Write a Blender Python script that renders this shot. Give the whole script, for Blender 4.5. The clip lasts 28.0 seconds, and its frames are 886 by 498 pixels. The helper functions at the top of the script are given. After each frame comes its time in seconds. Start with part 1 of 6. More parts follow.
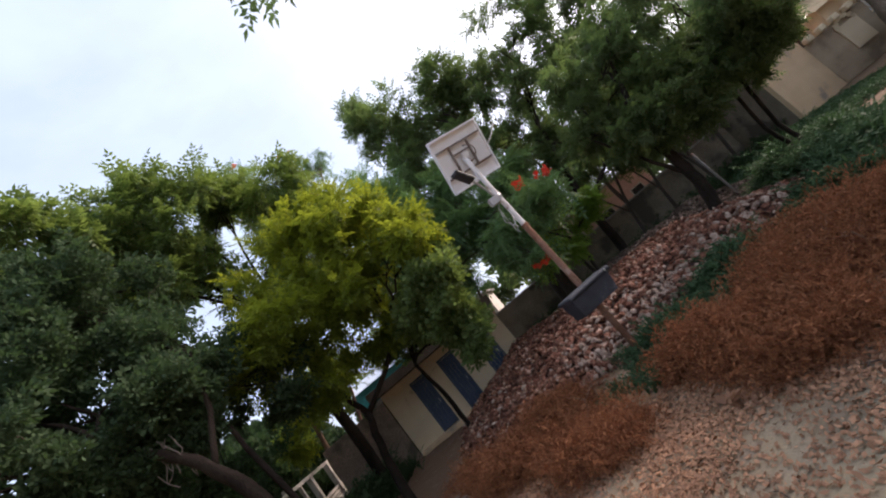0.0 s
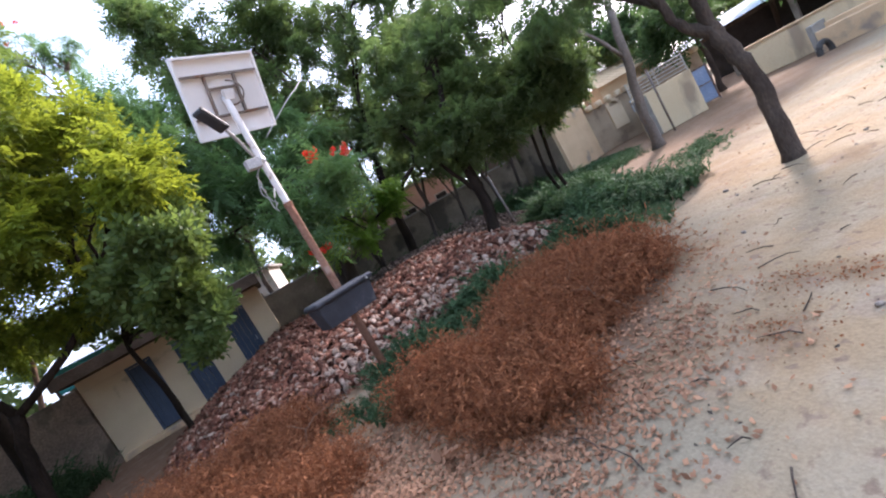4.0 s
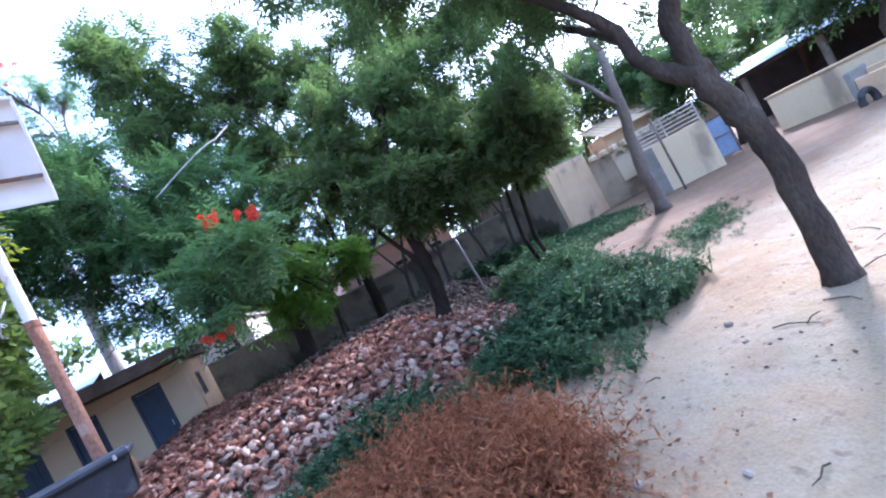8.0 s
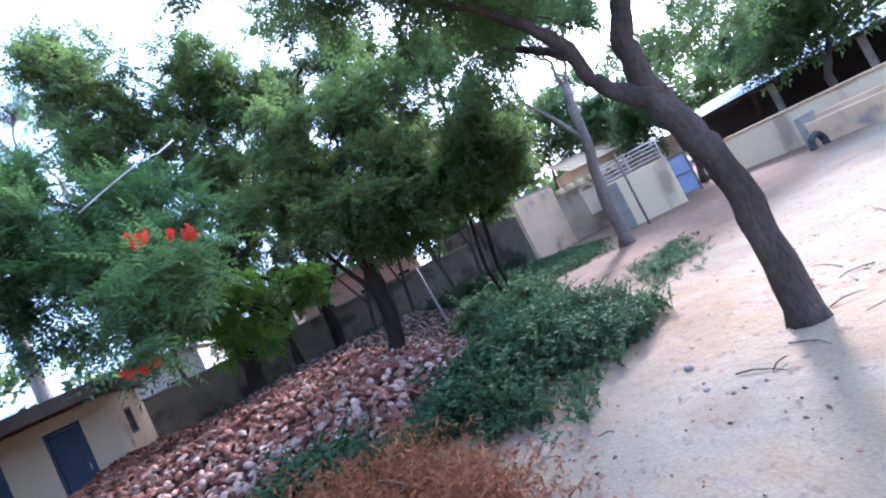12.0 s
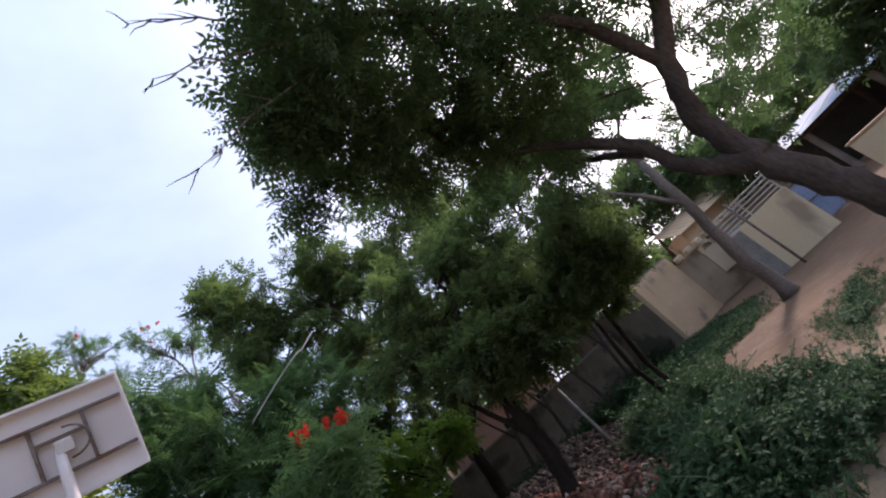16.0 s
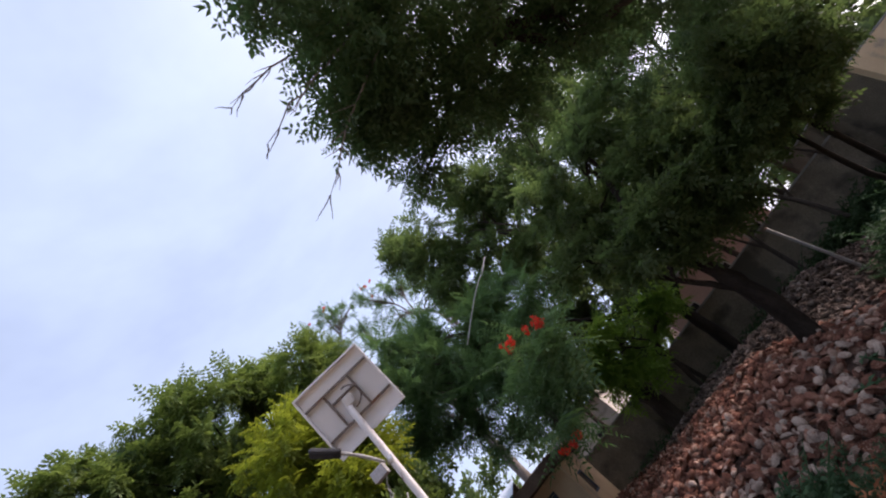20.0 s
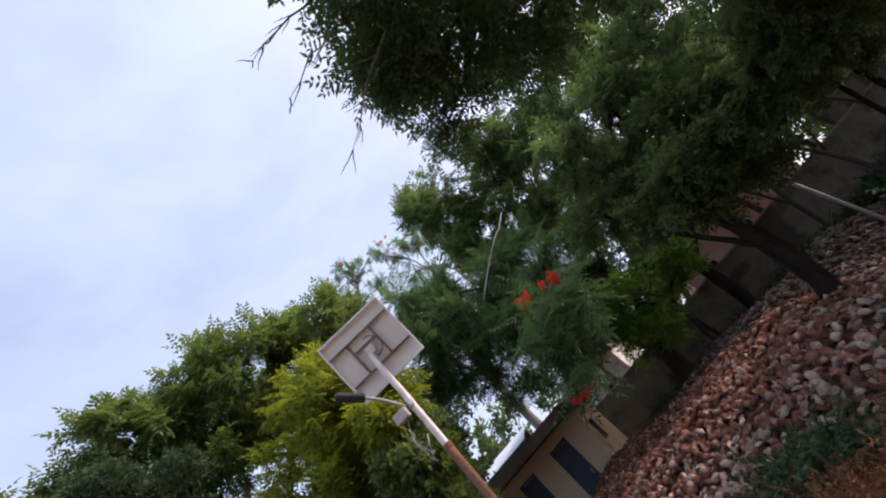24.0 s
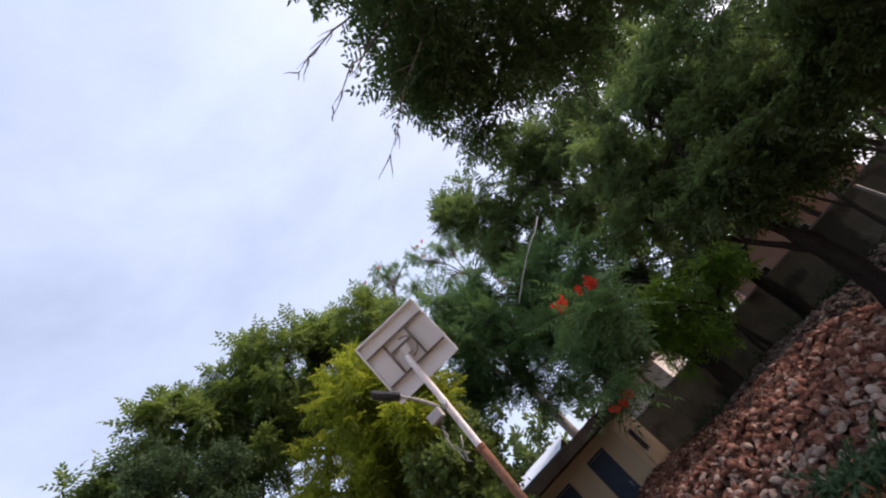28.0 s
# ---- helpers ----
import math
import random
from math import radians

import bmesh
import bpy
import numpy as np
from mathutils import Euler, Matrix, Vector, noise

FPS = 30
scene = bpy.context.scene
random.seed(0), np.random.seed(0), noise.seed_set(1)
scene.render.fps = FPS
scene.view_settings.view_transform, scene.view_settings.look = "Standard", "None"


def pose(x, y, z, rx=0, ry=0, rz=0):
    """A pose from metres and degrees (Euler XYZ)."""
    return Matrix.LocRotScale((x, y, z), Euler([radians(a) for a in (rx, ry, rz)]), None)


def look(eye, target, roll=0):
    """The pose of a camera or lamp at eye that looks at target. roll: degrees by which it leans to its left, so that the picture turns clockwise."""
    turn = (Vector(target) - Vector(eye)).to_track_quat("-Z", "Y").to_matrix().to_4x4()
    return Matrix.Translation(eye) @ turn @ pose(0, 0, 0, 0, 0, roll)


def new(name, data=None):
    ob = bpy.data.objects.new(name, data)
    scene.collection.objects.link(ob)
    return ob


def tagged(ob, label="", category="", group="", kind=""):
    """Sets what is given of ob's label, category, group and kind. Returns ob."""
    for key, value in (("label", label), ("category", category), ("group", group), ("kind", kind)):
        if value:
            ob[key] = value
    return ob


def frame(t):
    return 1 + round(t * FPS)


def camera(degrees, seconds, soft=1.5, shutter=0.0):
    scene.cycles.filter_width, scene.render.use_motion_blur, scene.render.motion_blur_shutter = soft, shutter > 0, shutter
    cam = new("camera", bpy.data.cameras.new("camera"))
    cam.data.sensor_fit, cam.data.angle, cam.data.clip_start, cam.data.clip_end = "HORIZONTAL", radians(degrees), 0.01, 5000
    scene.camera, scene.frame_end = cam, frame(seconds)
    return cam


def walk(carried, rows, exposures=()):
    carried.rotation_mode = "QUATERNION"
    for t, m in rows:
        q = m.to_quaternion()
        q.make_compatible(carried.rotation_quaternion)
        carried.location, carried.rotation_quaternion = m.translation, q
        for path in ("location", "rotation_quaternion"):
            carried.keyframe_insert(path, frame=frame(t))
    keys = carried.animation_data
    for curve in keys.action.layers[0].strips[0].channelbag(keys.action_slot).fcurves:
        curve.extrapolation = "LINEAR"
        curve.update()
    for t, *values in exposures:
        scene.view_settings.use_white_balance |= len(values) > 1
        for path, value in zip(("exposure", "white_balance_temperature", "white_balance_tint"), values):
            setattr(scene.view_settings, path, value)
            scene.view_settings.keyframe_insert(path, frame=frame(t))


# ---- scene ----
cam = camera(93.2, 28.0, soft=2.1)
PATH = [
    (0, (1.517, -0.778, 1.925), (1.460, 0.984, 2.290), -40.5),
    (0.5, (1.629, -0.725, 1.904), (1.512, 1.050, 2.178), -39.8),
    (1, (1.657, -0.700, 1.910), (1.452, 1.068, 2.172), -43.7),
    (1.5, (1.568, -0.560, 1.883), (1.359, 1.210, 2.135), -37.5),
    (2, (1.495, -0.506, 1.871), (1.292, 1.267, 2.108), -27.5),
    (2.5, (1.683, -0.410, 1.855), (1.472, 1.363, 2.088), -26.7),
    (3, (1.870, -0.253, 1.843), (1.874, 1.544, 1.952), -27.7),
    (3.5, (2.017, 0.031, 1.801), (2.382, 1.791, 1.719), -28.3),
    (5.6, (3.384, 0.846, 1.690), (4.083, 2.491, 1.480), -30.8),
    (6, (3.629, 0.982, 1.703), (4.127, 2.712, 1.738), -28.0),
    (6.5, (3.938, 1.156, 1.632), (4.447, 2.882, 1.661), -28.5),
    (7, (4.260, 1.388, 1.669), (4.953, 3.046, 1.583), -28.5),
    (7.5, (4.559, 1.539, 1.677), (5.100, 3.255, 1.706), -27.2),
    (8, (4.759, 1.647, 1.656), (5.300, 3.364, 1.673), -27.7),
    (8.5, (4.859, 1.826, 1.627), (5.389, 3.546, 1.645), -27.3),
    (9, (4.958, 1.939, 1.554), (5.487, 3.660, 1.577), -26.7),
    (9.5, (5.099, 1.985, 1.600), (5.510, 3.736, 1.651), -26.6),
    (10, (5.207, 1.983, 1.629), (5.476, 3.760, 1.714), -26.2),
    (10.5, (5.242, 1.967, 1.611), (5.523, 3.743, 1.687), -26.0),
    (11, (5.171, 1.969, 1.544), (5.697, 3.690, 1.572), -26.5),
    (11.5, (5.176, 1.974, 1.511), (5.862, 3.637, 1.578), -26.3),
    (13.5, (5.165, 1.967, 1.483), (5.836, 3.636, 1.579), -26.6),
    (14, (5.197, 2.009, 1.628), (5.841, 3.690, 1.647), -34.0),
    (14.5, (5.203, 1.977, 1.689), (5.688, 3.708, 1.792), -39.0),
    (15, (5.216, 1.891, 1.697), (5.695, 3.579, 2.096), -40.2),
    (15.5, (5.219, 1.842, 1.721), (5.603, 3.506, 2.289), -42.1),
    (16, (5.149, 1.869, 1.759), (5.705, 3.421, 2.483), -43.6),
    (16.5, (5.056, 1.911, 1.776), (5.708, 3.361, 2.619), -39.3),
    (17, (5.093, 1.860, 1.769), (5.747, 3.187, 2.796), -42.8),
    (17.5, (5.198, 1.802, 1.738), (5.632, 3.220, 2.758), -50.5),
    (18, (5.224, 1.886, 1.949), (5.513, 3.383, 2.905), -58.4),
    (18.5, (5.219, 1.910, 2.047), (5.470, 3.414, 3.002), -55.2),
    (19, (5.241, 1.682, 1.723), (5.334, 3.246, 2.608), -50.8),
    (19.5, (5.382, 1.698, 1.731), (5.188, 3.218, 2.675), -51.9),
    (20, (5.501, 1.713, 1.762), (5.296, 3.246, 2.682), -52.8),
    (20.5, (5.518, 1.689, 1.749), (5.315, 3.223, 2.668), -53.3),
    (21, (5.486, 1.691, 1.738), (5.274, 3.225, 2.656), -52.9),
    (21.5, (5.482, 1.709, 1.743), (5.209, 3.223, 2.678), -53.4),
    (23.5, (5.476, 1.661, 1.768), (5.103, 3.192, 2.638), -49.7),
    (24, (5.474, 1.652, 1.769), (5.080, 3.184, 2.629), -49.3),
    (24.5, (5.472, 1.651, 1.758), (5.071, 3.178, 2.623), -48.8),
    (25, (5.469, 1.651, 1.740), (5.061, 3.171, 2.615), -48.0),
    (25.5, (5.471, 1.661, 1.742), (5.055, 3.172, 2.625), -47.0),
    (26, (5.476, 1.655, 1.726), (5.047, 3.156, 2.623), -46.9),
    (26.5, (5.489, 1.634, 1.725), (5.054, 3.122, 2.641), -47.1),
    (27, (5.483, 1.618, 1.722), (5.044, 3.092, 2.657), -47.0),
    (27.5, (5.484, 1.605, 1.721), (5.035, 3.062, 2.678), -47.2),
    (28, (5.477, 1.599, 1.703), (5.018, 3.043, 2.674), -47.3),
]
EXPOSURES = [
    (0.0, 0.5, 6700, 26), (1.0, 0.86, 6850, 31), (2.0, 1.45, 6550, 36), (3.0, 1.78, 6300, 45), (3.5, 1.6, 6300, 36),
    (5.5, 1.35, 4600, 20), (6.0, 1.35, 4580, 20), (7.0, 1.78, 4950, 25), (11.5, 1.79, 5000, 28), (13.5, 1.73, 5000, 28), (14.0, 1.64, 5000, 29),
    (15.0, 0.55, 4900, 28), (16.0, 0.35, 6150, 31), (17.0, 0.25, 6350, 30), (28.0, 0.28, 6650, 30),
]
walk(cam, [(t, look(eye, target, roll)) for t, eye, target, roll in PATH], EXPOSURES)

# ---- world, sun ----
SUN_AZ, SUN_EL = radians(57), radians(31)
sun_dir = Vector((math.sin(SUN_AZ) * math.cos(SUN_EL), math.cos(SUN_AZ) * math.cos(SUN_EL), math.sin(SUN_EL)))
world = bpy.data.worlds.new("hazy_sky")
scene.world = world
world.use_nodes = True
wn, wl = world.node_tree.nodes, world.node_tree.links
wn.clear()
w_out = wn.new("ShaderNodeOutputWorld")
w_bg = wn.new("ShaderNodeBackground")
w_bg.inputs["Strength"].default_value = 0.13
w_sky = wn.new("ShaderNodeTexSky")
w_sky.sky_type, w_sky.sun_disc = "NISHITA", False
w_sky.sun_elevation, w_sky.sun_rotation = SUN_EL, SUN_AZ
w_sky.air_density, w_sky.dust_density, w_sky.ozone_density = 1.0, 2.5, 1.5
w_co = wn.new("ShaderNodeTexCoord")
w_map = wn.new("ShaderNodeMapping")
w_map.inputs["Scale"].default_value = (1.0, 1.0, 2.2)
w_noise = wn.new("ShaderNodeTexNoise")
w_noise.inputs["Scale"].default_value = 1.7
w_noise.inputs["Detail"].default_value = 5.0
w_noise.inputs["Roughness"].default_value = 0.55
w_ramp = wn.new("ShaderNodeValToRGB")
w_ramp.color_ramp.elements[0].position, w_ramp.color_ramp.elements[0].color = 0.30, (0.46, 0.46, 0.46, 1)
w_ramp.color_ramp.elements[1].position, w_ramp.color_ramp.elements[1].color = 0.70, (0.76, 0.76, 0.76, 1)
w_mix = wn.new("ShaderNodeMixRGB")
w_mix.inputs["Color2"].default_value = (5.6, 7.3, 8.9, 1)
wl.new(w_co.outputs["Generated"], w_map.inputs["Vector"])
wl.new(w_map.outputs["Vector"], w_noise.inputs["Vector"])
wl.new(w_noise.outputs["Fac"], w_ramp.inputs["Fac"])
wl.new(w_ramp.outputs["Color"], w_mix.inputs["Fac"])
wl.new(w_sky.outputs["Color"], w_mix.inputs["Color1"])
# the bright aureole of the veiled sun
w_dot = wn.new("ShaderNodeVectorMath")
w_dot.operation = "DOT_PRODUCT"
w_dot.inputs[1].default_value = sun_dir
w_max = wn.new("ShaderNodeMath")
w_max.operation, w_max.inputs[1].default_value = "MAXIMUM", 0.0
w_pow = wn.new("ShaderNodeMath")
w_pow.operation, w_pow.inputs[1].default_value = "POWER", 7.0
w_halo = wn.new("ShaderNodeMixRGB")
w_halo.blend_type = "ADD"
w_halo.inputs["Color2"].default_value = (13.0, 12.4, 11.2, 1)
wl.new(w_co.outputs["Generated"], w_dot.inputs[0])
wl.new(w_dot.outputs["Value"], w_max.inputs[0])
wl.new(w_max.outputs[0], w_pow.inputs[0])
wl.new(w_pow.outputs[0], w_halo.inputs["Fac"])
wl.new(w_mix.outputs["Color"], w_halo.inputs["Color1"])
wl.new(w_halo.outputs["Color"], w_bg.inputs["Color"])
wl.new(w_bg.outputs["Background"], w_out.inputs["Surface"])

sun = new("sun", bpy.data.lights.new("sun", "SUN"))
sun.data.energy, sun.data.angle, sun.data.color = 3.7, radians(8), (1.0, 0.92, 0.79)
sun.matrix_world = look((30 * sun_dir.x, 30 * sun_dir.y, 30 * sun_dir.z), (0, 0, 0))


# ---- materials ----
def material(name, base, second, scale=4.0, fine=60.0, rough=0.8, metal=0.0, bump=0.3, amount=0.6, stain=None, stain_scale=1.2, stain_at=0.55, vary=0.0, stretch=(1, 1, 1)):
    """Two scales of colour, fine relief and, where asked, stains with a shape of their own."""
    m = bpy.data.materials.new(name)
    m.use_nodes = True
    n, l = m.node_tree.nodes, m.node_tree.links
    b = n["Principled BSDF"]
    b.inputs["Roughness"].default_value, b.inputs["Metallic"].default_value = rough, metal
    b.inputs["Specular IOR Level"].default_value = 0.12 if rough > 0.8 else 0.4
    co = n.new("ShaderNodeTexCoord")
    mp = n.new("ShaderNodeMapping")
    mp.inputs["Scale"].default_value = stretch
    l.new(co.outputs["Object"], mp.inputs["Vector"])
    big = n.new("ShaderNodeTexNoise")
    big.inputs["Scale"].default_value, big.inputs["Detail"].default_value = scale, 5
    small = n.new("ShaderNodeTexNoise")
    small.inputs["Scale"].default_value, small.inputs["Detail"].default_value = fine, 3
    for t in (big, small):
        l.new(mp.outputs["Vector"], t.inputs["Vector"])
    ramp = n.new("ShaderNodeValToRGB")
    ramp.color_ramp.elements[0].position, ramp.color_ramp.elements[1].position = 0.35, 0.65
    l.new(big.outputs["Fac"], ramp.inputs["Fac"])
    mix = n.new("ShaderNodeMixRGB")
    mix.inputs["Color1"].default_value, mix.inputs["Color2"].default_value = (*base, 1), (*second, 1)
    l.new(ramp.outputs["Color"], mix.inputs["Fac"])
    grain = n.new("ShaderNodeMixRGB")
    grain.blend_type = "OVERLAY"
    grain.inputs["Fac"].default_value = amount
    l.new(mix.outputs["Color"], grain.inputs["Color1"])
    l.new(small.outputs["Fac"], grain.inputs["Color2"])
    last = grain.outputs["Color"]
    if stain:
        sn = n.new("ShaderNodeTexNoise")
        sn.inputs["Scale"].default_value, sn.inputs["Detail"].default_value = stain_scale, 8
        sr = n.new("ShaderNodeValToRGB")
        sr.color_ramp.elements[0].position, sr.color_ramp.elements[1].position = stain_at, stain_at + 0.1
        sm = n.new("ShaderNodeMixRGB")
        sm.inputs["Color2"].default_value = (*stain, 1)
        l.new(mp.outputs["Vector"], sn.inputs["Vector"])
        l.new(sn.outputs["Fac"], sr.inputs["Fac"])
        l.new(sr.outputs["Color"], sm.inputs["Fac"])
        l.new(last, sm.inputs["Color1"])
        last = sm.outputs["Color"]
    if vary:
        info = n.new("ShaderNodeObjectInfo")
        geo = n.new("ShaderNodeNewGeometry")
        add = n.new("ShaderNodeMath")
        add.operation = "ADD"
        l.new(info.outputs["Random"], add.inputs[0])
        l.new(geo.outputs["Random Per Island"], add.inputs[1])
        fr = n.new("ShaderNodeMath")
        fr.operation = "FRACT"
        l.new(add.outputs[0], fr.inputs[0])
        rng = n.new("ShaderNodeMapRange")
        rng.inputs["To Min"].default_value, rng.inputs["To Max"].default_value = 1 - vary, 1 + vary
        l.new(fr.outputs[0], rng.inputs["Value"])
        hsv = n.new("ShaderNodeHueSaturation")
        l.new(rng.outputs["Result"], hsv.inputs["Value"])
        l.new(last, hsv.inputs["Color"])
        last = hsv.outputs["Color"]
    l.new(last, b.inputs["Base Color"])
    bp = n.new("ShaderNodeBump")
    bp.inputs["Strength"].default_value, bp.inputs["Distance"].default_value = bump, 0.02
    l.new(small.outputs["Fac"], bp.inputs["Height"])
    l.new(bp.outputs["Normal"], b.inputs["Normal"])
    return m


def leaf_material(name, dark, light, glow, through_share=0.45, rough=0.5, patch=0.9):
    """Leaves: a mix of reflected and transmitted light, each leaf a little different."""
    m = bpy.data.materials.new(name)
    m.use_nodes = True
    n, l = m.node_tree.nodes, m.node_tree.links
    b, out = n["Principled BSDF"], n["Material Output"]
    b.inputs["Roughness"].default_value = rough
    b.inputs["Specular IOR Level"].default_value = 0.22
    geo = n.new("ShaderNodeNewGeometry")
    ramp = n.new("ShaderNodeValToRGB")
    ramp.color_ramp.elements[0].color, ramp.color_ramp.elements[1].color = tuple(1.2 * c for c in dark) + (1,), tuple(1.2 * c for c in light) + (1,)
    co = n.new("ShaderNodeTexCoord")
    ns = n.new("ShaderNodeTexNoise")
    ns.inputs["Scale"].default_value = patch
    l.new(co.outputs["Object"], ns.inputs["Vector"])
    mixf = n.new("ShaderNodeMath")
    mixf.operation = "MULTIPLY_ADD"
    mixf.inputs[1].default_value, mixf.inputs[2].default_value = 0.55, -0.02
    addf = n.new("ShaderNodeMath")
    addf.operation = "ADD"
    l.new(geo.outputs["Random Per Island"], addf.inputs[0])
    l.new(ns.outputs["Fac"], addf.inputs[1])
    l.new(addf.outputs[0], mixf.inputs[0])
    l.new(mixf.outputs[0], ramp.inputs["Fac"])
    l.new(ramp.outputs["Color"], b.inputs["Base Color"])
    tr = n.new("ShaderNodeBsdfTranslucent")
    tint = n.new("ShaderNodeMixRGB")
    tint.inputs["Fac"].default_value = 0.6
    tint.inputs["Color2"].default_value = (*glow, 1)
    l.new(ramp.outputs["Color"], tint.inputs["Color1"])
    l.new(tint.outputs["Color"], tr.inputs["Color"])
    ms = n.new("ShaderNodeMixShader")
    ms.inputs["Fac"].default_value = through_share
    l.new(b.outputs["BSDF"], ms.inputs[1])
    l.new(tr.outputs["BSDF"], ms.inputs[2])
    l.new(ms.outputs["Shader"], out.inputs["Surface"])
    return m


def ground_material():
    m = bpy.data.materials.new("sandy_ground")
    m.use_nodes = True
    n, l = m.node_tree.nodes, m.node_tree.links
    b = n["Principled BSDF"]
    b.inputs["Roughness"].default_value = 0.95
    b.inputs["Specular IOR Level"].default_value = 0.1
    co = n.new("ShaderNodeTexCoord")

    def noise_ramp(scale, lo, hi, detail=6):
        t = n.new("ShaderNodeTexNoise")
        t.inputs["Scale"].default_value, t.inputs["Detail"].default_value = scale, detail
        l.new(co.outputs["Object"], t.inputs["Vector"])
        r = n.new("ShaderNodeValToRGB")
        r.color_ramp.elements[0].position, r.color_ramp.elements[1].position = lo, hi
        l.new(t.outputs["Fac"], r.inputs["Fac"])
        return t, r

    def mix(fac, a, c):
        x = n.new("ShaderNodeMixRGB")
        l.new(fac, x.inputs["Fac"])
        if isinstance(a, tuple):
            x.inputs["Color1"].default_value = (*a, 1)
        else:
            l.new(a, x.inputs["Color1"])
        x.inputs["Color2"].default_value = (*c, 1)
        return x.outputs["Color"]

    _, r1 = noise_ramp(0.55, 0.38, 0.66)
    _, r2 = noise_ramp(2.3, 0.45, 0.7)
    t3, r3 = noise_ramp(45, 0.3, 0.75)
    _, r4 = noise_ramp(9, 0.60, 0.68, 10)
    _, r5 = noise_ramp(3.4, 0.57, 0.66, 8)
    c = mix(r1.outputs["Color"], (0.322, 0.240, 0.148), (0.292, 0.205, 0.120))
    c = mix(r2.outputs["Color"], c, (0.345, 0.275, 0.190))
    _, r6 = noise_ramp(0.33, 0.47, 0.60, 9)
    c = mix(r6.outputs["Color"], c, (0.272, 0.230, 0.160))
    att = n.new("ShaderNodeAttribute")
    att.attribute_name = "soil"
    soil = n.new("ShaderNodeMath")
    soil.operation = "MULTIPLY_ADD"
    soil.inputs[1].default_value, soil.inputs[2].default_value = 0.9, 0.0
    l.new(att.outputs["Fac"], soil.inputs[0])
    c = mix(soil.outputs[0], c, (0.135, 0.074, 0.046))
    lit = n.new("ShaderNodeMath")
    lit.operation = "MULTIPLY"
    lit.inputs[1].default_value = 0.75
    l.new(r4.outputs["Color"], lit.inputs[0])
    c = mix(lit.outputs[0], c, (0.19, 0.13, 0.095))
    damp = n.new("ShaderNodeMath")
    damp.operation = "MULTIPLY"
    damp.inputs[1].default_value = 0.32
    l.new(r5.outputs["Color"], damp.inputs[0])
    c = mix(damp.outputs[0], c, (0.27, 0.205, 0.165))
    ov = n.new("ShaderNodeMixRGB")
    ov.blend_type, ov.inputs["Fac"].default_value = "OVERLAY", 0.28
    l.new(c, ov.inputs["Color1"])
    l.new(t3.outputs["Fac"], ov.inputs["Color2"])
    l.new(ov.outputs["Color"], b.inputs["Base Color"])
    bp = n.new("ShaderNodeBump")
    bp.inputs["Strength"].default_value, bp.inputs["Distance"].default_value = 0.35, 0.02
    l.new(t3.outputs["Fac"], bp.inputs["Height"])
    t7, _ = noise_ramp(6.5, 0.3, 0.7, 5)
    dimple = n.new("ShaderNodeBump")
    dimple.inputs["Strength"].default_value, dimple.inputs["Distance"].default_value = 0.3, 0.08
    l.new(t7.outputs["Fac"], dimple.inputs["Height"])
    l.new(bp.outputs["Normal"], dimple.inputs["Normal"])
    l.new(dimple.outputs["Normal"], b.inputs["Normal"])
    return m


M_GROUND = ground_material()
M_BARK = material("dark_bark", (0.052, 0.040, 0.033), (0.100, 0.078, 0.063), 3, 40, 0.95, bump=0.9, stretch=(1, 1, 0.35))
M_BARK_DARK = material("blackish_bark", (0.018, 0.013, 0.010), (0.040, 0.029, 0.022), 3, 40, 0.95, bump=0.9, stretch=(1, 1, 0.35))
M_BARK_PALE = material("grey_bark", (0.16, 0.135, 0.115), (0.24, 0.205, 0.18), 3, 40, 0.95, bump=0.8, stretch=(1, 1, 0.35))
M_BARK_RED = material("tan_bark", (0.30, 0.19, 0.14), (0.22, 0.14, 0.10), 3, 40, 0.95, bump=0.6, stretch=(1, 1, 0.35))
M_CREAM = material("cream_wall_paint", (0.72, 0.57, 0.38), (0.66, 0.51, 0.34), 1.5, 50, 0.9, bump=0.15, amount=0.25, stain=(0.33, 0.25, 0.17), stain_scale=1.4, stain_at=0.62)
M_PALE = material("weathered_cream_plaster", (0.74, 0.53, 0.33), (0.65, 0.45, 0.27), 1.2, 40, 0.9, bump=0.25, amount=0.3, stain=(0.36, 0.28, 0.22), stain_scale=1.1, stain_at=0.6)
M_YELLOW = material("yellow_wall_paint", (0.80, 0.65, 0.42), (0.72, 0.57, 0.36), 1.0, 40, 0.9, bump=0.2, amount=0.25, stain=(0.42, 0.32, 0.22), stain_scale=0.9, stain_at=0.6, stretch=(1, 1, 0.35))
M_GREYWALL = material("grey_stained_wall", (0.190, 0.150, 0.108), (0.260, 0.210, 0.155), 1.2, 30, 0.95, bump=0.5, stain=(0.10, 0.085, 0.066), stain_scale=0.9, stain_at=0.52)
M_CONC = material("grey_concrete", (0.33, 0.31, 0.28), (0.26, 0.24, 0.21), 2, 40, 0.95, bump=0.4, stain=(0.17, 0.15, 0.13))
M_BROWNSLAB = material("brown_stained_slab", (0.085, 0.058, 0.043), (0.14, 0.10, 0.075), 2, 40, 0.95, bump=0.4)
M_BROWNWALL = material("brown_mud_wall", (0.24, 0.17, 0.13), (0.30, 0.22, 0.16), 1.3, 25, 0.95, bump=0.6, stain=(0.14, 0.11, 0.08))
M_BLUE = material("blue_door_paint", (0.050, 0.072, 0.115), (0.065, 0.090, 0.135), 3, 50, 0.6, bump=0.1, amount=0.3, stain=(0.10, 0.12, 0.15), stain_scale=3, stain_at=0.66)
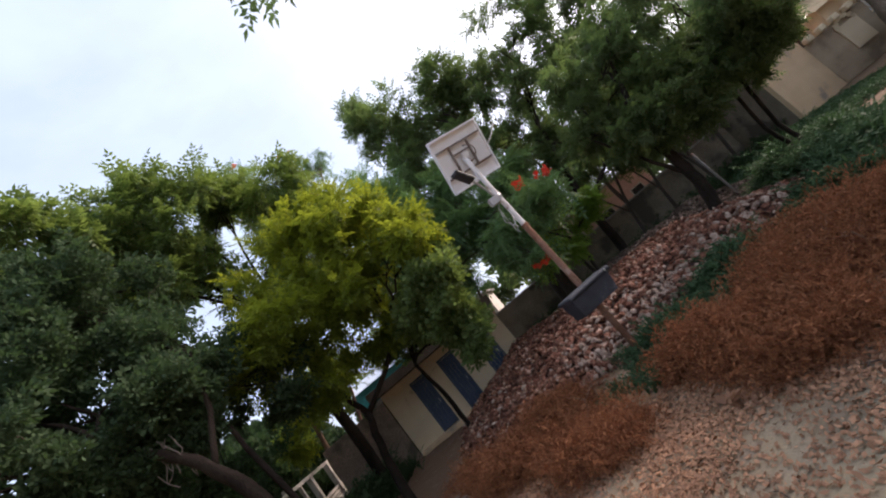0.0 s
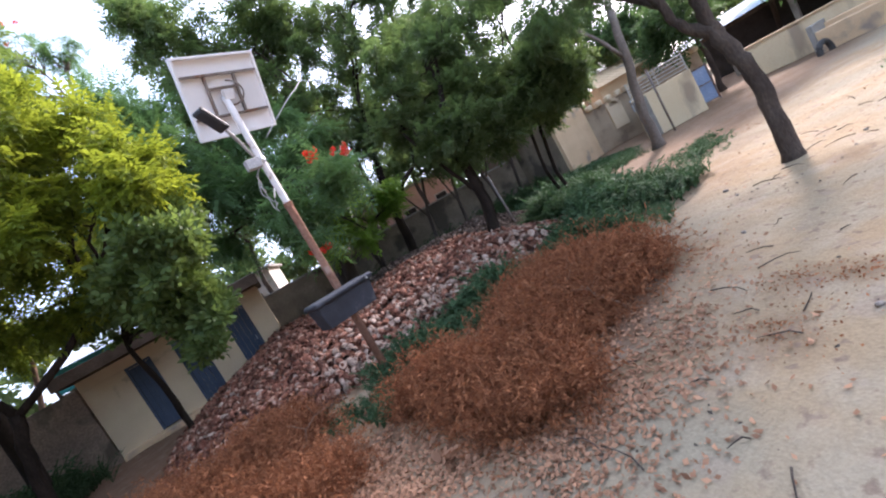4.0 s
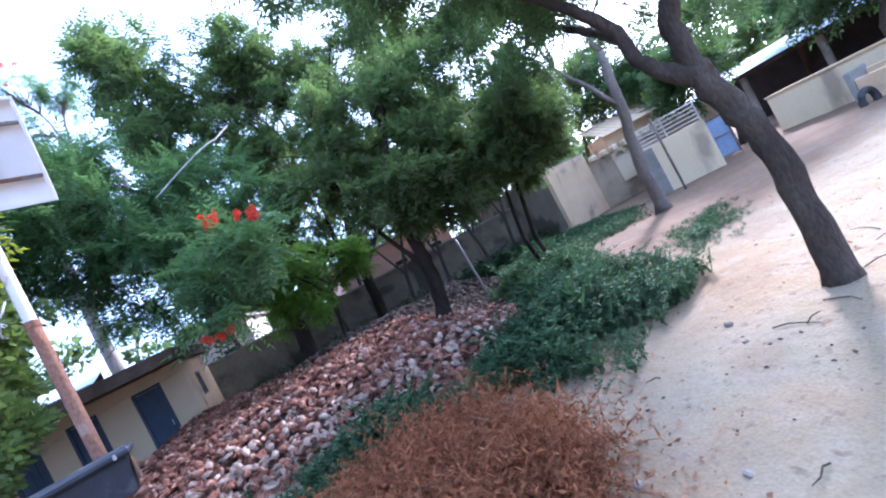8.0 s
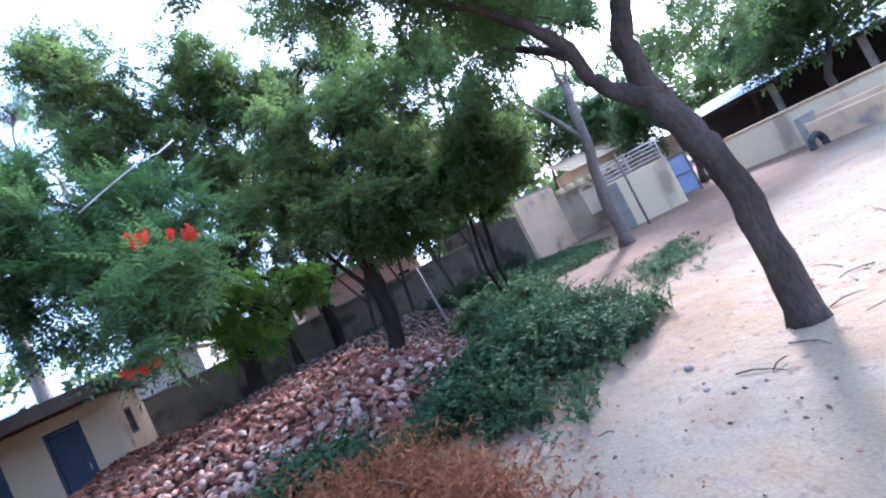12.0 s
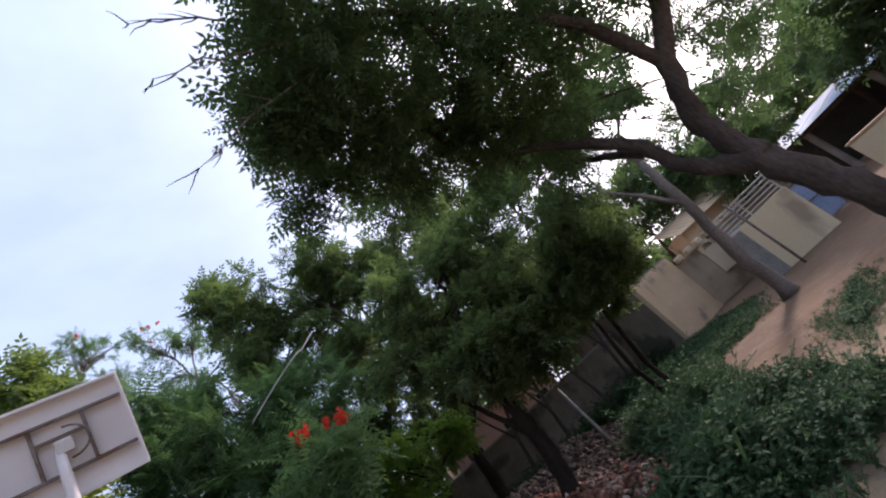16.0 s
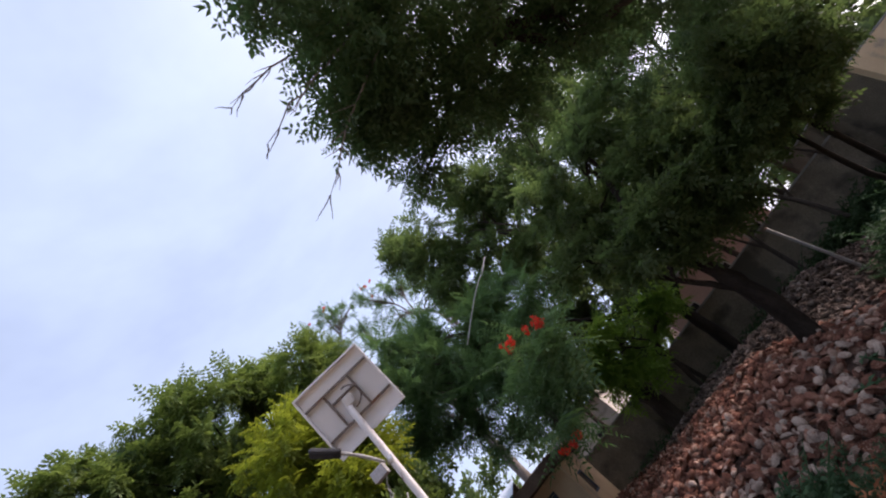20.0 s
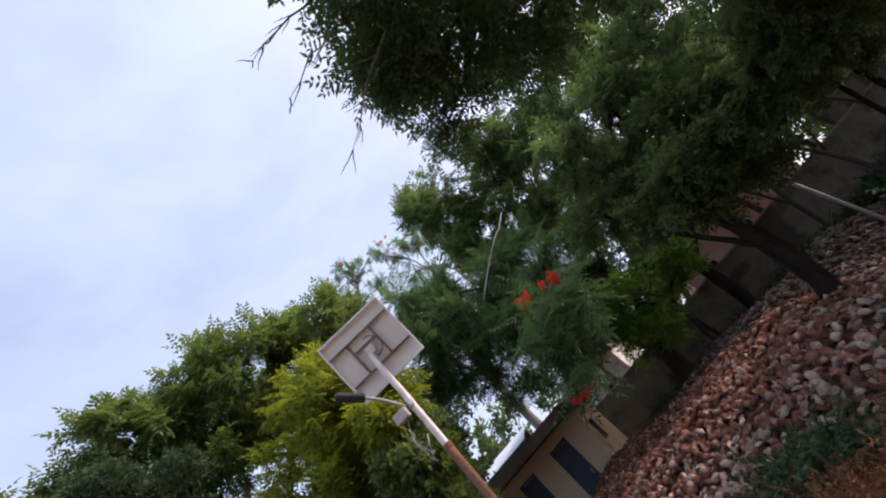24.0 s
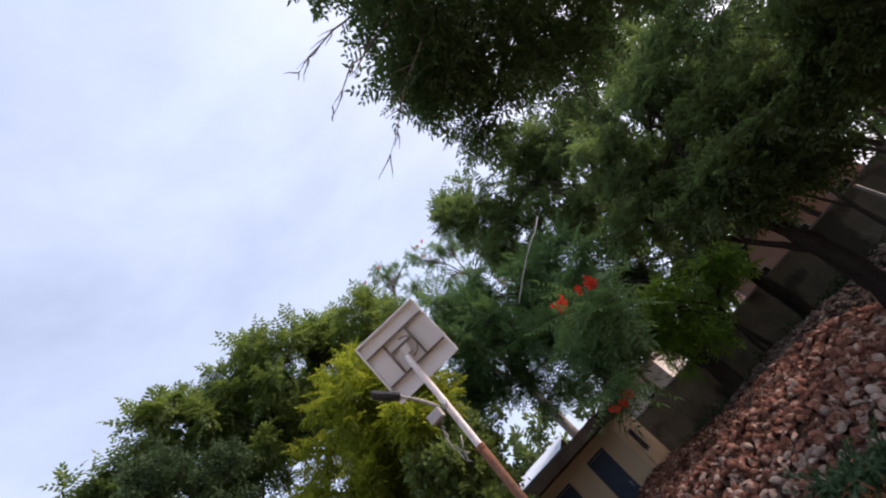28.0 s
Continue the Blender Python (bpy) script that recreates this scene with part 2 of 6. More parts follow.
M_WHITE = material("whitewash", (0.58, 0.54, 0.47), (0.48, 0.44, 0.38), 2, 40, 0.9, bump=0.2, amount=0.25, stain=(0.33, 0.30, 0.26), stain_scale=2, stain_at=0.58)
M_BOARD = material("white_board_paint", (0.86, 0.83, 0.83), (0.80, 0.77, 0.77), 2.5, 60, 0.55, bump=0.08, amount=0.2, stain=(0.47, 0.41, 0.38), stain_scale=2.2, stain_at=0.66)
M_FRAME = material("worn_steel_angle", (0.26, 0.22, 0.20), (0.15, 0.11, 0.09), 6, 60, 0.6, metal=0.3, bump=0.2, stain=(0.20, 0.10, 0.06), stain_scale=6)
M_PIPEWHITE = material("flaking_white_pipe_paint", (0.78, 0.74, 0.72), (0.68, 0.62, 0.59), 5, 60, 0.6, bump=0.2, amount=0.3, stain=(0.28, 0.14, 0.085), stain_scale=5, stain_at=0.6)
M_RUST = material("rusty_pipe", (0.22, 0.105, 0.066), (0.30, 0.17, 0.12), 5, 60, 0.85, metal=0.15, bump=0.3, stain=(0.48, 0.36, 0.30), stain_scale=4, stain_at=0.58, stretch=(1, 1, 0.5))
M_BLACK = material("black_plastic", (0.030, 0.030, 0.034), (0.05, 0.05, 0.055), 6, 80, 0.5, bump=0.15, amount=0.3, stain=(0.09, 0.08, 0.075), stain_scale=5, stain_at=0.6)
M_BLACKBOX = material("black_painted_sheet", (0.030, 0.031, 0.038), (0.046, 0.048, 0.060), 4, 60, 0.6, bump=0.12, amount=0.3, stain=(0.13, 0.12, 0.12), stain_scale=4, stain_at=0.63)
M_CARD = material("brown_rusted_lining", (0.24, 0.15, 0.10), (0.18, 0.11, 0.08), 6, 60, 0.9)
M_GREYBOX = material("grey_painted_box", (0.46, 0.43, 0.42), (0.40, 0.37, 0.36), 6, 60, 0.5, bump=0.1)
M_ALU = material("dull_aluminium", (0.55, 0.55, 0.55), (0.45, 0.45, 0.45), 6, 60, 0.4, metal=0.7, bump=0.1)
M_CABLE = material("grey_cable", (0.36, 0.35, 0.33), (0.28, 0.27, 0.26), 6, 60, 0.6)
M_TIN = material("pale_blue_tin_sheet", (0.46, 0.53, 0.60), (0.38, 0.45, 0.52), 1, 30, 0.5, bump=0.1, amount=0.2, stain=(0.36, 0.34, 0.33), stain_scale=0.8, stain_at=0.62)
M_TEAL = material("teal_tarpaulin", (0.03, 0.24, 0.22), (0.02, 0.17, 0.17), 1.5, 20, 0.6, bump=0.4)
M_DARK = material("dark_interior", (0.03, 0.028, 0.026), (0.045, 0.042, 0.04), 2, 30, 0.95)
M_HUSK = material("coconut_husk", (0.250, 0.115, 0.075), (0.115, 0.043, 0.028), 8, 70, 0.95, bump=0.8, amount=0.7, stain=(0.40, 0.250, 0.180), stain_scale=7, stain_at=0.55, vary=0.5, stretch=(1, 1, 1))
M_HUSKOLD = material("old_grey_husk", (0.120, 0.086, 0.066), (0.068, 0.046, 0.036), 8, 70, 0.95, bump=0.8, amount=0.7, stain=(0.20, 0.165, 0.14), stain_scale=7, stain_at=0.57, vary=0.5)
M_HUSKPALE = material("bleached_husk", (0.43, 0.32, 0.25), (0.28, 0.185, 0.14), 8, 70, 0.95, bump=0.8, amount=0.6, stain=(0.28, 0.18, 0.13), stain_scale=7, stain_at=0.6, vary=0.3)
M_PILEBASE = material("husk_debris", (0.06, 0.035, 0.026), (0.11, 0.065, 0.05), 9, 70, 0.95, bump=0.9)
# near-black end in coarse patches: shade of the hollows put into the weed colour
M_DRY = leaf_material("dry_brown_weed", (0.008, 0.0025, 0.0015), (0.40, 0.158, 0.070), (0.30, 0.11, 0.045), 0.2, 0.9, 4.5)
M_DRYSTEM = material("dry_stem", (0.30, 0.18, 0.12), (0.20, 0.11, 0.07), 8, 60, 0.9)
M_LITTER = leaf_material("fallen_dry_leaf", (0.080, 0.034, 0.019), (0.46, 0.250, 0.145), (0.35, 0.18, 0.1), 0.1, 0.9)
M_WEED = leaf_material("green_weed_leaf", (0.014, 0.036, 0.016), (0.066, 0.118, 0.054), (0.08, 0.17, 0.06), 0.3, 0.75, 1.8)
M_NEEM = leaf_material("neem_leaf", (0.022, 0.042, 0.020), (0.082, 0.120, 0.048), (0.14, 0.26, 0.07), 0.42, 0.6)
M_NEEMDARK = leaf_material("dark_neem_leaf", (0.030, 0.046, 0.023), (0.104, 0.132, 0.050), (0.18, 0.29, 0.07), 0.47, 0.6)
M_LIME = leaf_material("yellow_green_leaf", (0.022, 0.052, 0.010), (0.185, 0.225, 0.028), (0.40, 0.46, 0.03), 0.5, 0.6)
M_BRIGHT = leaf_material("bright_green_leaf", (0.045, 0.100, 0.016), (0.16, 0.26, 0.045), (0.36, 0.56, 0.07), 0.58)
M_FERN = leaf_material("feathery_green_leaf", (0.040, 0.088, 0.036), (0.120, 0.195, 0.085), (0.17, 0.32, 0.08), 0.45)
M_BROAD = leaf_material("broad_leaf", (0.012, 0.026, 0.012), (0.050, 0.080, 0.035), (0.08, 0.15, 0.045), 0.3, 0.9)
M_MIDGREEN = leaf_material("glossy_green_leaf", (0.020, 0.048, 0.021), (0.150, 0.208, 0.066), (0.24, 0.34, 0.05), 0.42, 0.45)
M_FLOWER = leaf_material("scarlet_petal", (0.55, 0.035, 0.02), (0.80, 0.10, 0.05), (0.75, 0.08, 0.04), 0.35)
M_ROCK = material("pale_rubble_stone", (0.30, 0.25, 0.21), (0.20, 0.165, 0.14), 4, 40, 0.95, bump=0.6, vary=0.2)
M_TYRE = material("worn_rubber", (0.05, 0.048, 0.046), (0.08, 0.075, 0.07), 6, 60, 0.85)


# ---- mesh helpers ----
def link_mesh(name, me, mat, parent=None, label=""):
    me.materials.append(mat)
    ob = new(name, me)
    if parent is not None:
        ob.parent = parent
    if label:
        ob["label"] = label
    return ob


def part(name, bm, mat, parent=None, label="", smooth=False):
    me = bpy.data.meshes.new(name)
    bm.to_mesh(me)
    bm.free()
    if smooth:
        me.shade_smooth()
    return link_mesh(name, me, mat, parent, label)


def quads(name, verts, faces, mat, parent=None, label="", smooth=False):
    """A large mesh of quads from numpy arrays."""
    verts, faces = np.asarray(verts, np.float32), np.asarray(faces, np.int32)
    me = bpy.data.meshes.new(name)
    me.vertices.add(len(verts))
    me.vertices.foreach_set("co", verts.ravel())
    k = faces.shape[1]
    me.loops.add(faces.size)
    me.loops.foreach_set("vertex_index", faces.ravel())
    me.polygons.add(len(faces))
    me.polygons.foreach_set("loop_start", np.arange(len(faces), dtype=np.int32) * k)
    me.update(calc_edges=True)
    if smooth:
        me.shade_smooth()
    return link_mesh(name, me, mat, parent, label)


def box(bm, c, s, turn=0.0, bevel=0.0, m=None):
    """A box with centre c and size s, turned about z by degrees; bevelled edges where asked."""
    r = bmesh.ops.create_cube(bm, size=1.0)
    vs = r["verts"]
    mat = Matrix.Translation(c) @ Matrix.Rotation(radians(turn), 4, "Z") @ Matrix.Diagonal((*s, 1))
    bmesh.ops.transform(bm, matrix=(m @ mat) if m is not None else mat, verts=vs)
    if bevel:
        es = list({e for v in vs for e in v.link_edges})
        bmesh.ops.bevel(bm, geom=es, offset=bevel, segments=1, affect="EDGES")


def corrugated(bm, w, d, m, waves=8, depth=0.018, thick=0.008):
    """One corrugated sheet, w wide and d long."""
    n = waves * 4
    for z0, flip in ((thick, False), (0.0, True)):
        rows = []
        for y in (-d / 2, d / 2):
            rows.append([bm.verts.new(m @ Vector((-w / 2 + w * k / n, y, z0 + depth * math.cos(2 * math.pi * k / 4)))) for k in range(n + 1)])
        for k in range(n):
            q = (rows[0][k], rows[0][k + 1], rows[1][k + 1], rows[1][k])
            bm.faces.new(tuple(reversed(q)) if flip else q)
        if not flip:
            top = rows
    for e in (0, 1):
        for k in range(n):
            bm.faces.new((top[e][k], top[e][k + 1], rows[e][k + 1], rows[e][k]))


def tube(bm, pts, radii, seg=8, jitter=0.0, rng=None):
    """A tapered tube through the points."""
    rings = []
    for i, p in enumerate(pts):
        p = Vector(p)
        d = (Vector(pts[min(i + 1, len(pts) - 1)]) - Vector(pts[max(i - 1, 0)])).normalized()
        a = d.cross(Vector((0.31, 0.17, 0.93)) if abs(d.z) < 0.9 else Vector((1, 0.2, 0))).normalized()
        b = d.cross(a)
        ring = []
        for k in range(seg):
            t = 2 * math.pi * k / seg
            r = radii[i] * (1 + (rng.uniform(-jitter, jitter) if rng else 0))
            ring.append(bm.verts.new(p + (a * math.cos(t) + b * math.sin(t)) * r))
        rings.append(ring)
    for r0, r1 in zip(rings, rings[1:]):
        for k in range(seg):
            bm.faces.new((r0[k], r0[(k + 1) % seg], r1[(k + 1) % seg], r1[k]))
    bm.faces.new(list(reversed(rings[0])))
    bm.faces.new(rings[-1])


def curve_pts(p0, p1, bow, n, rng, wob=0.0):
    p0, p1, bow = Vector(p0), Vector(p1), Vector(bow)
    out = []
    for i in range(n + 1):
        t = i / n
        w = 4 * t * (1 - t)
        out.append(p0.lerp(p1, t) + bow * w + Vector((rng.uniform(-wob, wob), rng.uniform(-wob, wob), rng.uniform(-wob, wob))) * w)
    return out


def thing(name, label, category, at=(0, 0, 0), group="", kind=""):
    ob = new(name)
    ob.location = at
    ob.empty_display_size = 0.2
    return tagged(ob, label, category, group, kind)


def scatter(template_v, template_f, places, frames, sizes):
    """Copies of a small template at places, turned by 3x3 frames, scaled by sizes: vertices and faces."""
    v = np.einsum("nij,vj->nvi", frames, template_v) * sizes[:, None, None] + places[:, None, :]
    f = template_f[None] + (np.arange(len(places)) * len(template_v))[:, None, None]
    return v.reshape(-1, 3), f.reshape(-1, template_f.shape[1])


def frames_from(ahead, roll, rs):
    """Rotation frames whose x axis points ahead and whose z axis leans near up, with some roll."""
    a = ahead / np.linalg.norm(ahead, axis=1, keepdims=True)
    up = np.tile(np.array([0.05, 0.03, 1.0]), (len(a), 1)) + rs.normal(0, roll, (len(a), 3))
    s = np.cross(up, a)
    s /= np.linalg.norm(s, axis=1, keepdims=True) + 1e-9
    u = np.cross(a, s)
    return np.stack([a, s, u], axis=2)


def frond_template(pairs, length, leaf_len, leaf_wid, droop=0.25, sweep=0.5):
    """A pinnate leaf: a row of leaflets on either side of a drooping stalk."""
    v, f = [], []

    def leaflet(base, d, wid, ln):
        side = np.cross(d, (0, 0, 1.0))
        side /= np.linalg.norm(side) + 1e-9
        i = len(v)
        mid = base + d * ln * 0.45
        v.extend([base, mid + side * wid / 2 + np.array((0, 0, 0.1 * wid)), base + d * ln - np.array((0, 0, 0.15 * ln)), mid - side * wid / 2 + np.array((0, 0, 0.1 * wid))])
        f.append((i, i + 1, i + 2, i + 3))

    for k in range(pairs):
        t = (k + 0.6) / pairs
        base = np.array((length * t, 0, -droop * length * t * t))
        ln = leaf_len * (1 - 0.55 * abs(t - 0.45))
        for sgn in (1, -1):
            d = np.array((sweep, sgn * 1.0, -0.28))
            leaflet(base, d / np.linalg.norm(d), leaf_wid, ln)
    tip = np.array((length, 0, -droop * length))
    leaflet(tip * 0.97, np.array((0.95, 0, -0.3)), leaf_wid, leaf_len)
    return np.array(v), np.array(f)


def spray_template(count, reach, leaf_len, leaf_wid, seed):
    """A spray of simple ovate leaves round a twig end."""
    rs = np.random.RandomState(seed)
    v, f = [], []
    for _ in range(count):
        d = rs.normal(0, 1, 3)
        d[0] = abs(d[0])
        d /= np.linalg.norm(d)
        base = d * reach * rs.uniform(0.2, 0.7)
        side = np.cross(d, rs.normal(0, 1, 3))
        side /= np.linalg.norm(side)
        ln, i = leaf_len * rs.uniform(0.7, 1.2), len(v)
        v.extend([base, base + d * ln * 0.45 + side * leaf_wid / 2, base + d * ln, base + d * ln * 0.45 - side * leaf_wid / 2])
        f.append((i, i + 1, i + 2, i + 3))
    return np.array(v), np.array(f)


NEEM = frond_template(5, 0.30, 0.085, 0.030, 0.35)
NEEM_BIG = frond_template(4, 0.46, 0.17, 0.075, 0.3)
FERN = frond_template(8, 0.62, 0.17, 0.045, 0.4, 0.25)
BROAD = spray_template(10, 0.22, 0.12, 0.065, 5)
BROAD_BIG = spray_template(9, 0.34, 0.22, 0.13, 6)
PETALS = spray_template(7, 0.10, 0.085, 0.065, 7)


def crown(name, blobs, template, mat, parent, seed, size=1.0, clump=14, spread=0.42, label="", lumps=7):
    """Leaves as rosettes round twig ends, through ellipsoids (centre, radii, number of twigs): gaps between the boughs, an uneven outline."""
    rs = np.random.RandomState(seed)
    places, ahead, tips = [], [], []
    k = int(clump * 1.35)
    for c, r, n in blobs:
        n = max(4, int(n * 0.8))
        c, r = np.array(c, float), np.array(r, float)
        d = rs.normal(0, 1, (n, 3))
        d /= np.linalg.norm(d, axis=1, keepdims=True)
        rad = rs.uniform(0.3, 1.0, n) ** 0.45 * (1 + 0.16 * np.sin(d[:, 0] * 5 + d[:, 2] * 4 + seed) + rs.normal(0, 0.09, n))
        cc = c + d * r * rad[:, None]
        if lumps:
            e = rs.normal(0, 1, (lumps, 3))
            e *= (rs.uniform(0.5, 0.95, lumps) / np.linalg.norm(e, axis=1))[:, None]
            which = rs.randint(0, lumps, n)
            cc = c + e[which] * r + d * r * (0.36 * rad * rs.uniform(0.6, 1.25, lumps)[which])[:, None]
        tips.append((c, cc))
        twig = d * 0.9 + np.array((0, 0, 0.22)) + rs.normal(0, 0.35, (n, 3))
        twig /= np.linalg.norm(twig, axis=1, keepdims=True)
        along = rs.uniform(-0.55, 0.45, (n, k, 1)) * spread
        off = twig[:, None, :] * along + rs.normal(0, spread * 0.10, (n, k, 3))
        ray_out = rs.normal(0, 1, (n, k, 3))
        ray_out /= np.linalg.norm(ray_out, axis=2, keepdims=True)
        out = twig[:, None, :] * 0.75 + ray_out + np.array((0, 0, -0.10))
        places.append((cc[:, None, :] + off).reshape(-1, 3))
        ahead.append(out.reshape(-1, 3))
    places, ahead = np.concatenate(places), np.concatenate(ahead)
    v, f = scatter(template[0], template[1], places, frames_from(ahead, 0.25, rs), size * rs.uniform(0.7, 1.3, len(places)))
    ob = quads(name, v, f, mat, parent, label)
    return ob, tips


def tree(name, label, stems, blobs, template, leaf, bark, seed, size=1.0, clump=14, spread=0.42, twigs=5, group="trees in the yard", flowers=None, limb_r=0.055, lumps=7):
    """stems: lists of (point, radius) from the ground up. Limbs run from the stems' upper ends to the crown's clumps."""
    rng = random.Random(seed)
    base = stems[0][0][0]
    t = thing(name, label, "tree", base, group)
    inv = Matrix.Translation(base).inverted()
    for i, st in enumerate(stems):
        bm = bmesh.new()
        pts, rad = [], []
        for (p0, r0), (p1, r1) in zip(st, st[1:]):
            seg = curve_pts(p0, p1, (0, 0, 0), 4, rng, 0.22 * r0)
            for k, p in enumerate(seg[:-1]):
                pts.append(p)
                rad.append(r0 + (r1 - r0) * k / 4)
        pts.append(Vector(st[-1][0]))
        rad.append(st[-1][1])
        if i == 0:
            rad[0] *= 1.45
        tube(bm, pts, rad, 10, 0.10, rng)
        bmesh.ops.transform(bm, matrix=inv, verts=bm.verts)
        part("trunk" if i == 0 else "limb", bm, bark, t, smooth=True)
    shift = np.array(base)
    cr, tips = crown("crown", [(np.array(c) - shift, r, n) for c, r, n in blobs], template, leaf, t, seed, size, clump, spread, "", lumps)
    bm = bmesh.new()
    ends = [(Vector(st[-1][0]) - Vector(base), st[-1][1]) for st in stems]
    for c, cc in tips:
        c = Vector(c)
        e, er = min(ends, key=lambda q: (q[0] - c).length)
        r0 = min(er * 0.8, limb_r)
        fork = e.lerp(c, 0.75)
        limb = curve_pts(e, fork, (0, 0, 0.10 * (c - e).length), 5, rng, 0.10)
        tube(bm, limb, [r0 * (1 - 0.09 * k) for k in range(6)], 6)
        for j in range(min(twigs, len(cc))):
            q = Vector(cc[rng.randrange(len(cc))])
            s = limb[rng.choice((3, 4, 5))]
            tube(bm, curve_pts(s, q, (0, 0, 0.05 * (q - s).length), 4, rng, 0.08), [r0 * 0.45, r0 * 0.36, r0 * 0.27, r0 * 0.18, r0 * 0.08], 5)
    tagged(part("branchwork", bm, bark, t, smooth=True), kind="stuff")
    if flowers:
        fb, fs = flowers
        crown("blossom", [(np.array(c) - shift, r, n) for c, r, n in fb], PETALS, M_FLOWER, t, seed + 1, fs, 9, 0.16, "scarlet blossom clusters", 0)
    return t


# ---- ground ----
def smooth01(x):
    x = np.clip(x, 0, 1)
    return x * x * (3 - 2 * x)


def inside_dist(x, y, poly):
    """Signed distance to a polygon: positive inside."""
    x, y = np.asarray(x, float), np.asarray(y, float)
    best, inside = np.full(x.shape, 1e9), np.zeros(x.shape, bool)
    for (x0, y0), (x1, y1) in zip(poly, poly[1:] + poly[:1]):
        dx, dy = x1 - x0, y1 - y0
        t = np.clip(((x - x0) * dx + (y - y0) * dy) / (dx * dx + dy * dy), 0, 1)
        best = np.minimum(best, np.hypot(x - x0 - t * dx, y - y0 - t * dy))
        cross = ((y0 > y) != (y1 > y)) & (x < (x1 - x0) * (y - y0) / ((y1 - y0) if y1 != y0 else 1e-9) + x0)
        inside ^= cross
    return np.where(inside, best, -best)


PILE = [(-1.9, 13.2), (-1.5, 9.4), (-0.6, 7.9), (0.6, 7.1), (2.0, 6.7), (3.4, 7.5), (4.9, 7.5), (5.9, 7.2), (7.2, 7.6), (8.0, 9.2), (8.2, 11.2), (9.9, 12.9), (10.3, 15.0), (7.5, 16.2), (4.0, 16.8), (0.8, 16.6), (-0.6, 15.6)]
DRY = [(-0.9, 6.6), (0.1, 5.0), (1.15, 3.9), (2.0, 3.4), (2.4, 4.35), (2.75, 3.05), (3.5, 2.9), (4.4, 2.9), (5.1, 3.3), (5.7, 4.05), (6.2, 4.8), (6.0, 5.5), (5.2, 5.9), (4.1, 5.6), (2.9, 5.15), (2.1, 4.95), (1.7, 5.8), (1.3, 6.6), (0.3, 7.3), (-0.3, 7.4)]
GREEN = [(5.1, 7.1), (6.2, 5.5), (6.5, 4.9), (7.2, 5.1), (8.0, 5.3), (8.9, 5.7), (9.2, 7.2), (9.7, 8.8), (11.4, 11.6), (11.0, 13.2), (9.5, 12.2), (8.5, 11.4), (8.3, 9.2), (7.4, 7.5), (6.0, 7.0)]
STRIP = [(1.9, 5.5), (2.2, 5.1), (2.9, 5.3), (4.1, 5.75), (5.2, 6.1), (5.9, 6.2), (5.6, 7.1), (4.9, 7.4), (4.0, 7.1), (3.2, 6.9), (2.5, 6.6), (1.95, 6.3)]


def wave(x, y, s):
    return np.sin(x * s + 1.3 * np.sin(y * s * 0.7)) * np.cos(y * s * 1.1 + 0.8 * np.sin(x * s * 0.6))


def ground_z(x, y):
    x, y = np.asarray(x, float), np.asarray(y, float)
    far = smooth01((np.hypot(x - 5, y - 6) - 30) / 60)
    return (0.02 * wave(x, y, 1.9) + 0.012 * wave(x + 3, y, 5.3)) * (1 - far)


def pile_z(x, y):
    d = inside_dist(x, y, PILE)
    return np.where(d > 0, np.minimum(0.72, 0.36 * d) * (1 + 0.16 * wave(np.asarray(x), np.asarray(y), 1.6)), 0.0)


def axis(lo, hi, step):
    mid = np.arange(lo, hi, step)
    out = np.array([1, 2.5, 5, 9, 15, 25, 45, 80, 150, 280, 500.0])
    return np.concatenate([lo - out[::-1], mid, mid[-1] + out])


gx, gy = axis(-10, 20, 0.14), axis(-5, 20, 0.14)
GX, GY = np.meshgrid(gx, gy)
GZ = ground_z(GX, GY)
gi = np.arange(GX.size).reshape(GX.shape)
ground = quads("ground", np.stack([GX, GY, GZ], -1).reshape(-1, 3), np.stack([gi[:-1, :-1], gi[:-1, 1:], gi[1:, 1:], gi[1:, :-1]], -1).reshape(-1, 4), M_GROUND, smooth=True)
soil = smooth01((-GX + 0.2 + 0.35 * (GY - 6) * (GY > 6)) / 1.4) * smooth01((GY - 2.5) / 2.5)
soil = np.maximum(soil, smooth01((inside_dist(GX, GY, PILE) + 0.5) / 0.7))
soil = np.maximum(soil, 0.95 * smooth01((inside_dist(GX, GY, DRY) + 0.15) / 0.5))
soil = np.maximum(soil, 0.8 * smooth01((inside_dist(GX, GY, GREEN) + 0.1) / 0.5))
soil = np.maximum(soil, smooth01((GY - 13) / 3) * (GX < 15))
soil = np.maximum(soil, 0.30 * smooth01((np.maximum(inside_dist(GX, GY, GREEN), inside_dist(GX, GY, DRY)) + 1.1) / 0.9))
STARTLITTER = [(-2.0, 6.8), (-0.6, 3.6), (0.8, 2.4), (2.4, 2.2), (3.6, 2.6), (4.4, 2.75), (3.0, 3.6), (1.2, 5.0), (-0.8, 7.4)]
soil = np.maximum(soil, 0.78 * smooth01((GX - 8.6) / 1.5) * smooth01((GY - 5.4 - 0.12 * (GX - 9)) / 1.5))
mottle = 0.5 + 0.5 * np.sin(GX * 5.1 + 2 * np.sin(GY * 3.7)) * np.cos(GY * 4.3 + 1.7 * np.sin(GX * 2.9))
soil = np.maximum(soil, 0.5 * smooth01((inside_dist(GX, GY, STARTLITTER) + 0.5 * mottle - 0.15) / 0.5) * (0.25 + 0.75 * mottle))
